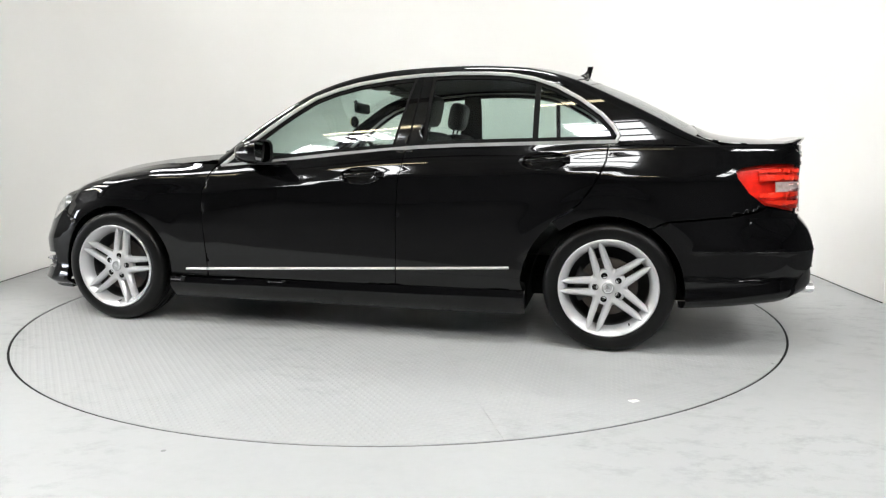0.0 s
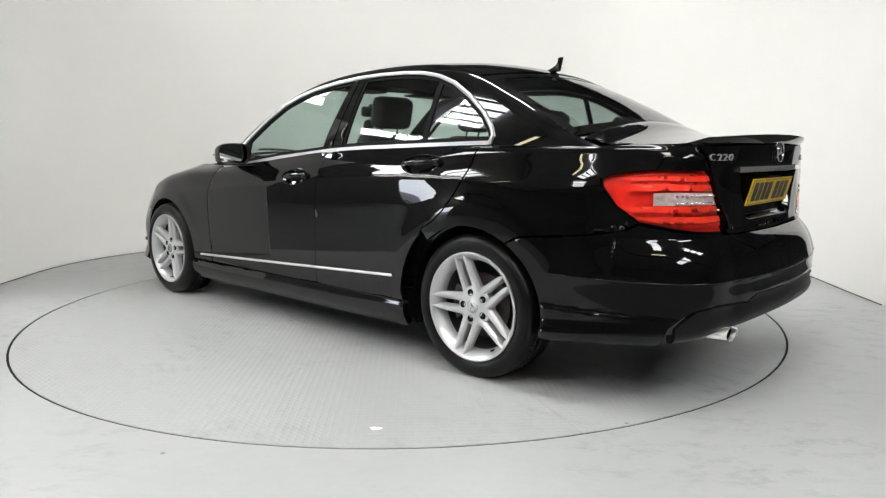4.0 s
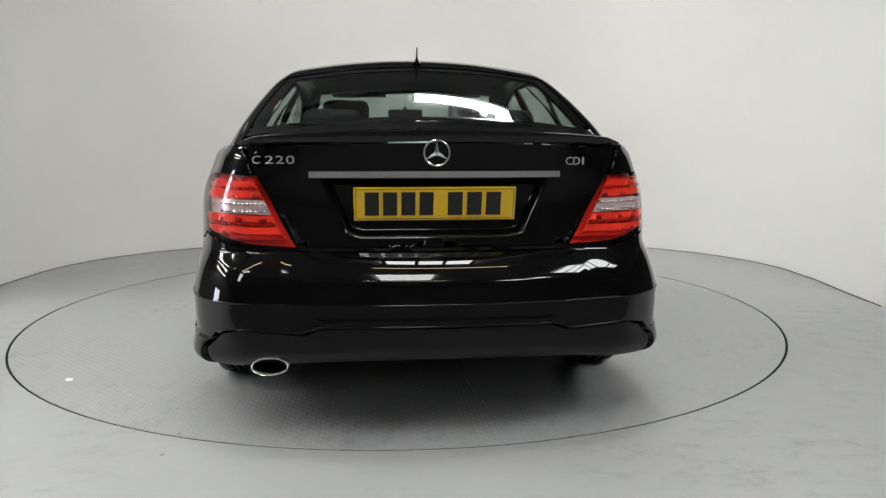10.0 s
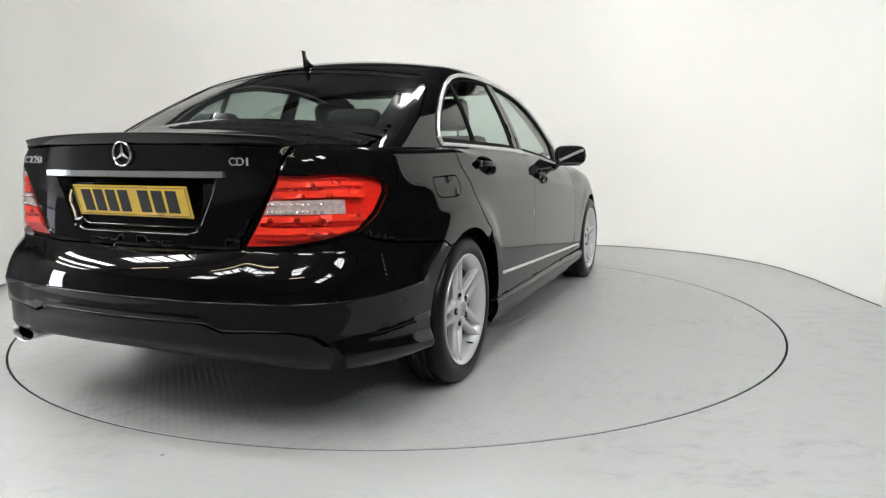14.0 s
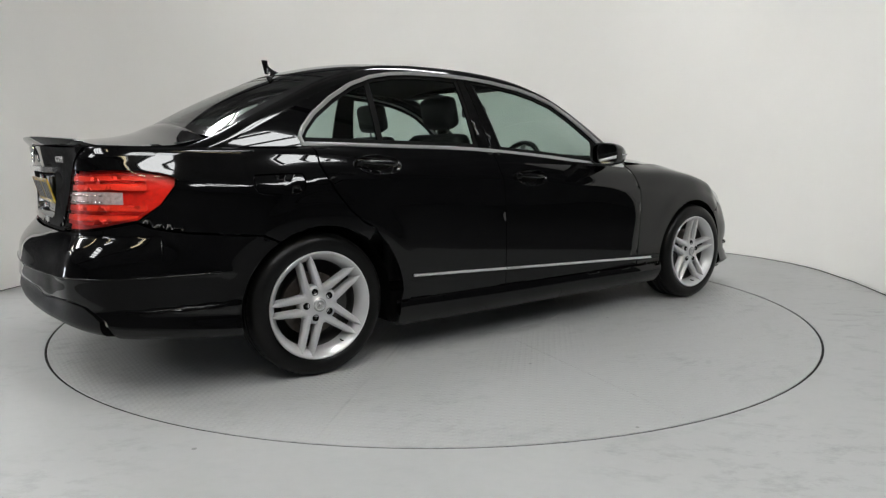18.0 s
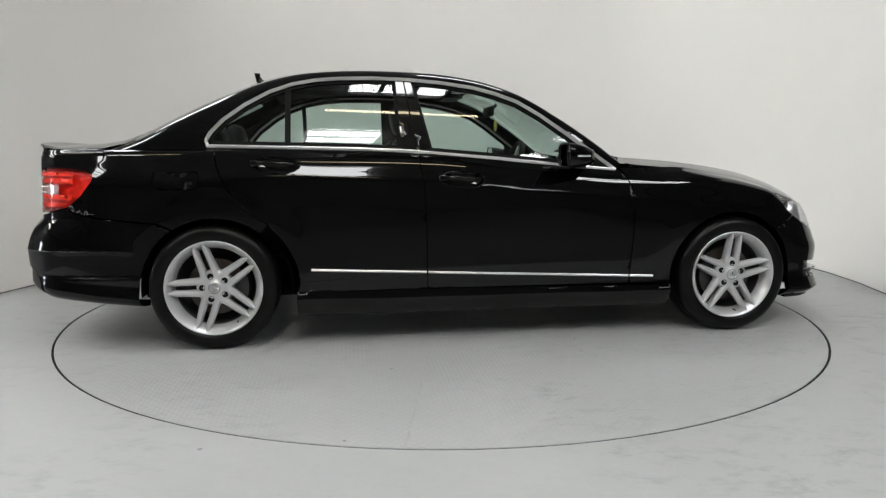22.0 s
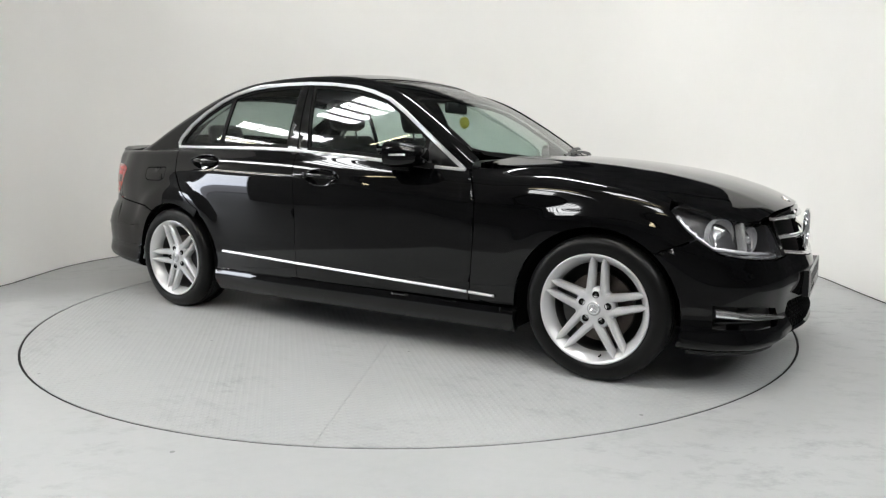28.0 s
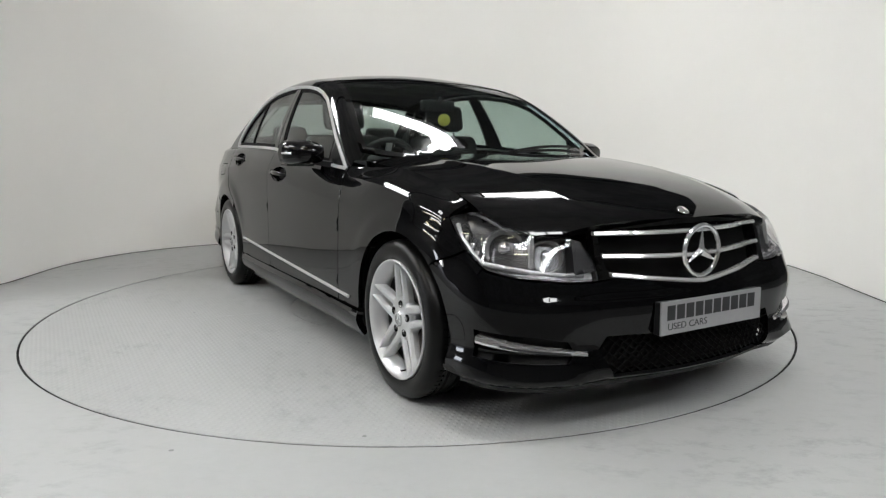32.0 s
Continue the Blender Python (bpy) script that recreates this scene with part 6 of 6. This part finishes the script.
# door mirrors
for g in (1, -1):
    bm = bmesh.new()
    rings = []
    for t in np.linspace(0, 1, 9):
        x = 1.765 + .145 * t
        k = 1 - .62 * max(0, t - .25) ** 1.6
        hy, hz = .102 * k, .062 * k
        cy, cz = .925 - .02 * t, .966 - .008 * t
        rings.append([bm.verts.new((x, g * (cy + hy * (abs(math.cos(a)) ** .55) * (1 if math.cos(a) > 0 else -1)), cz + hz * (abs(math.sin(a)) ** .6) * (1 if math.sin(a) > 0 else -1))) for a in [2 * math.pi * k2 / 24 for k2 in range(24)]])
    for A, B in zip(rings, rings[1:]):
        for j in range(24):
            bm.faces.new((A[j], A[(j + 1) % 24], B[(j + 1) % 24], B[j]))
    bm.faces.new(rings[-1])
    mh = part("door_mirror", bm, M_PAINT, car, "gloss black door mirror", smooth=True)
    bm = bmesh.new()
    r = []
    for q, off in ((1.0, .0), (.93, .0), (.90, .012)):
        r.append([bm.verts.new((1.764 + off, g * (.925 + .102 * q * (abs(math.cos(a)) ** .55) * (1 if math.cos(a) > 0 else -1)), .966 + .062 * q * (abs(math.sin(a)) ** .6) * (1 if math.sin(a) > 0 else -1))) for a in [2 * math.pi * k2 / 24 for k2 in range(24)]])
    for A, B in zip(r, r[1:]):
        for j in range(24):
            bm.faces.new((A[j], A[(j + 1) % 24], B[(j + 1) % 24], B[j]))
    part("mirror_rim", bm, M_SATIN, mh)
    bm = bmesh.new()
    bm.faces.new([bm.verts.new((1.775, g * (.925 + .094 * (abs(math.cos(a)) ** .55) * (1 if math.cos(a) > 0 else -1)), .966 + .057 * (abs(math.sin(a)) ** .6) * (1 if math.sin(a) > 0 else -1))) for a in [2 * math.pi * k2 / 24 for k2 in range(24)]])
    bmesh.ops.transform(bm, matrix=Matrix.Translation((1.781, g * .925, .966)) @ Matrix.Rotation(radians(7 * g), 4, "Z") @ Matrix.Rotation(radians(-3), 4, "Y") @ Matrix.Translation((-1.775, -g * .925, -.966)), verts=bm.verts)
    part("mirror_glass", bm, M_MIRROR, mh, "mirror glass")
    bm = bmesh.new()
    sweep(bm, [(1.90, g * .785, .905), (1.865, g * .83, .912), (1.85, g * .88, .922)], [(-.035, -.014), (.035, -.014), (.04, 0), (.035, .014), (-.035, .014)])
    part("mirror_arm", bm, M_SATIN, mh)
    bm = bmesh.new()
    sweep(bm, [(1.775, g * .85, .903), (1.775, g * .99, .905)], [(-.004, -.006), (.10, -.004), (.10, .004), (-.004, .006)] if g < 0 else [(-.10, -.004), (.004, -.006), (.004, .006), (-.10, .004)])
    part("mirror_base", bm, M_SATIN, mh)
    bm = bmesh.new()
    rings = []
    for a in np.linspace(.55, 1.30, 8):
        y, x = .925 + .097 * math.sin(a + .2) ** .8, 1.908 - .115 * (1 - math.cos(a + .2))
        rings.append([bm.verts.new((x + u, g * (y + u), .962 + v)) for u, v in ((-.010, -.006), (.002, -.004), (.003, .0), (.002, .004), (-.010, .006))])
    for A, B in zip(rings, rings[1:]):
        for j in range(5):
            bm.faces.new((A[j], A[(j + 1) % 5], B[(j + 1) % 5], B[j]))
    part("indicator_strip", bm, M_LAMPCLEAR, mh, "clear indicator strip on the mirror", auto=50)
    # grey sail behind the mirror
    FF = flank_fn(g)
    panel("mirror_sail", [(1.86, .915), (2.06, .899), (1.87, 1.035)], FF, M_SATIN, car, "grey-black mirror corner trim", flip=(g > 0), gap=0, off=.0, depth=.006)

# wipers
for y0, y1, x0, x1 in ((-.16, .50, 2.33, 2.16), (.52, .02, 2.22, 2.29)):
    bm = bmesh.new()
    pts = []
    for t in np.linspace(0, 1, 9):
        y, x = y0 + (y1 - y0) * t, x0 + (x1 - x0) * t
        z = float(cabin(np.array([x]), np.array([y]))[0][2]) + .022
        pts.append((x, y, max(z, .955)))
    sweep(bm, pts, [(-.012, -.006), (.012, -.006), (.004, .008), (-.004, .008)])
    part("wiper", bm, M_SATIN, car, "black windscreen wiper")

# ---- cabin ----


def cushion(bm, lo, hi, m=None, bevel=.04):
    vs = box(bm, lo, hi, bevel, m)
    return vs


def seat(x, y, lean=18):
    bm = bmesh.new()
    cushion(bm, (-.22, -.25, -.07), (.26, .25, .08), Matrix.Translation((x + .22, y, .50)))
    part("seat_cushion", bm, M_LEATHER, car, auto=50)
    bm = bmesh.new()
    cushion(bm, (-.06, -.25, 0), (.07, .25, .60), Matrix.Translation((x, y, .50)) @ Matrix.Rotation(radians(-lean), 4, "Y"), .05)
    part("seat_back", bm, M_LEATHER, car, "black leather front seat", auto=50)
    bm = bmesh.new()
    cushion(bm, (-.05, -.135, .62), (.045, .135, .80), Matrix.Translation((x, y, .50)) @ Matrix.Rotation(radians(-lean + 6), 4, "Y"), .04)
    hr = part("headrest", bm, M_LEATHER, car, "black leather headrest", auto=50)
    for dy in (-.06, .06):
        bm = bmesh.new()
        bmesh.ops.create_cone(bm, segments=8, radius1=.006, radius2=.006, depth=.08, cap_ends=True,
                              matrix=Matrix.Translation((x, y + dy, .50)) @ Matrix.Rotation(radians(-lean + 6), 4, "Y") @ Matrix.Translation((0, 0, .60)))
        part("headrest_post", bm, M_CHROME, hr)


seat(1.16, .37)
seat(1.16, -.37)
bm = bmesh.new()
cushion(bm, (.05, -.62, .42), (.62, .62, .58), None, .05)
part("rear_bench", bm, M_LEATHER, car, "black leather rear bench", auto=50)
bm = bmesh.new()
cushion(bm, (-.08, -.60, 0), (.08, .60, .54), Matrix.Translation((.10, 0, .50)) @ Matrix.Rotation(radians(-24), 4, "Y"), .05)
part("rear_backrest", bm, M_LEATHER, car, auto=50)
for y in (-.38, .38):
    bm = bmesh.new()
    cushion(bm, (-.05, -.13, .54), (.04, .13, .69), Matrix.Translation((.13, y, .50)) @ Matrix.Rotation(radians(-16), 4, "Y"), .04)
    part("rear_headrest", bm, M_LEATHER, car, auto=50)
bm = bmesh.new()
cushion(bm, (-.40, -.62, .985), (-.06, .62, 1.005), None, .008)
part("parcel_shelf", bm, M_CABIN, car)
# dashboard
bm = bmesh.new()
rings = []
for y in np.linspace(-.70, .70, 15):
    q = abs(y) / .7
    rings.append([bm.verts.new((x - .06 * q * q, y, z)) for x, z in ((1.72, .62), (1.70, .80), (1.74, .885), (1.80, .915), (1.95, .925), (2.16, .90), (2.16, .6))])
for A, B in zip(rings, rings[1:]):
    for j in range(6):
        bm.faces.new((A[j], A[j + 1], B[j + 1], B[j]))
part("dashboard", bm, M_CABIN, car, "dark dashboard", auto=60)
bm = bmesh.new()
cushion(bm, (1.66, -.52, .86), (1.86, -.22, .955), None, .035)
part("instrument_hood", bm, M_CABIN, car, auto=50)
# steering wheel on the right-hand side
sm = Matrix.Translation((1.60, -.37, .865)) @ Matrix.Rotation(radians(-66), 4, "Y")
bm = bmesh.new()
sweep(bm, [(.185 * math.cos(2 * math.pi * i / 40), .185 * math.sin(2 * math.pi * i / 40), 0) for i in range(40)], circle(.016, 8), closed=True)
bmesh.ops.transform(bm, matrix=sm, verts=bm.verts)
sw = part("steering_wheel", bm, M_LEATHER, car, "black leather steering wheel", smooth=True)
bm = bmesh.new()
box(bm, (-.06, -.075, -.03), (.06, .075, .02), .02, m=sm)
part("wheel_boss", bm, M_CABIN, sw)
for a in (0, 180, 270):
    bm = bmesh.new()
    box(bm, (.05, -.018, -.008), (.18, .018, .006), .004, m=sm @ Matrix.Rotation(radians(a + 90), 4, "Z"))
    part("wheel_spoke", bm, M_ALU, sw)
# headliner and inner pillars
rf = [(.22, .50), (.7, .555), (1.2, .55), (1.34, .53)]
full = rf + [(x, -y) for x, y in rf[::-1]]
panel("headliner", full, cabin, M_HEADLINER, car, "dark cloth headliner", gap=0, off=-.035, depth=.004)
bm = bmesh.new()
cushion(bm, (1.545, -.115, 1.205), (1.575, .115, 1.27), None, .014)
im = part("rear_view_mirror", bm, M_CABIN, car, "black interior mirror", auto=50)
bm = bmesh.new()
sweep(bm, [(1.575, 0, 1.25), (1.60, 0, 1.275), (1.61, 0, 1.285)], circle(.012, 8))
part("mirror_stalk", bm, M_CABIN, im)
for y in (-.30, .30):
    bm = bmesh.new()
    cushion(bm, (1.30, y - .17, 1.335), (1.42, y + .17, 1.350), Matrix.Translation((0, 0, 0)), .005)
    part("sun_visor", bm, M_HEADLINER, car)
# round yellow tag behind the windscreen
bm = bmesh.new()
lathe(bm, [(.0005, -.003), (.034, -.003), (.036, 0), (.034, .003), (.0005, .003)], 32, axis="z")
bmesh.ops.transform(bm, matrix=Matrix.Translation((1.609, .016, 1.153)) @ Matrix.Rotation(radians(-25), 4, "Z") @ Matrix.Rotation(radians(90), 4, "Y"), verts=bm.verts)
tg = part("hanging_tag", bm, M_TAG, car, "round yellow tag hanging from the mirror", smooth=True)
# dark disc over the back, its colour standing for the backlit shade
bm = bmesh.new()
lathe(bm, [(.0005, -.0045), (.0345, -.0045), (.0365, -.002)], 32, axis="z")
bmesh.ops.transform(bm, matrix=Matrix.Translation((1.609, .016, 1.153)) @ Matrix.Rotation(radians(-25), 4, "Z") @ Matrix.Rotation(radians(90), 4, "Y"), verts=bm.verts)
part("tag_shaded_back", bm, M_CABIN, tg, "back of the tag, coloured dark for its backlit shade", smooth=True)
bm = bmesh.new()
sweep(bm, [(1.609, .016, 1.188), (1.58, .005, 1.22)], circle(.0012, 5))
part("tag_string", bm, M_SEAL, tg)
for g in (1, -1):
    bm = bmesh.new()
    cushion(bm, (.42, .70, .35), (2.05, .76, .90), None, .02)
    for v in bm.verts:
        v.co.y *= g
    part("door_lining", bm, M_CABIN, car)


# ---- what moves ----


def motions():
    rows_car, rows_table = [], []
    for t in np.arange(0, 32.01, 1.0):
        a = car_angle(float(t))
        turn = pose(0, 0, 0, 0, 0, a)
        rows_car.append((float(t), turn @ pose(-PIVOT[0], -PIVOT[1], 0.0)))
        rows_table.append((float(t), turn))
    walk(car, rows_car)
    walk(table, rows_table)
    walk(scrap, [(t, m @ pose(-1.372, 1.528, 0.0006, 0, 0, 30)) for t, m in rows_table])


motions()
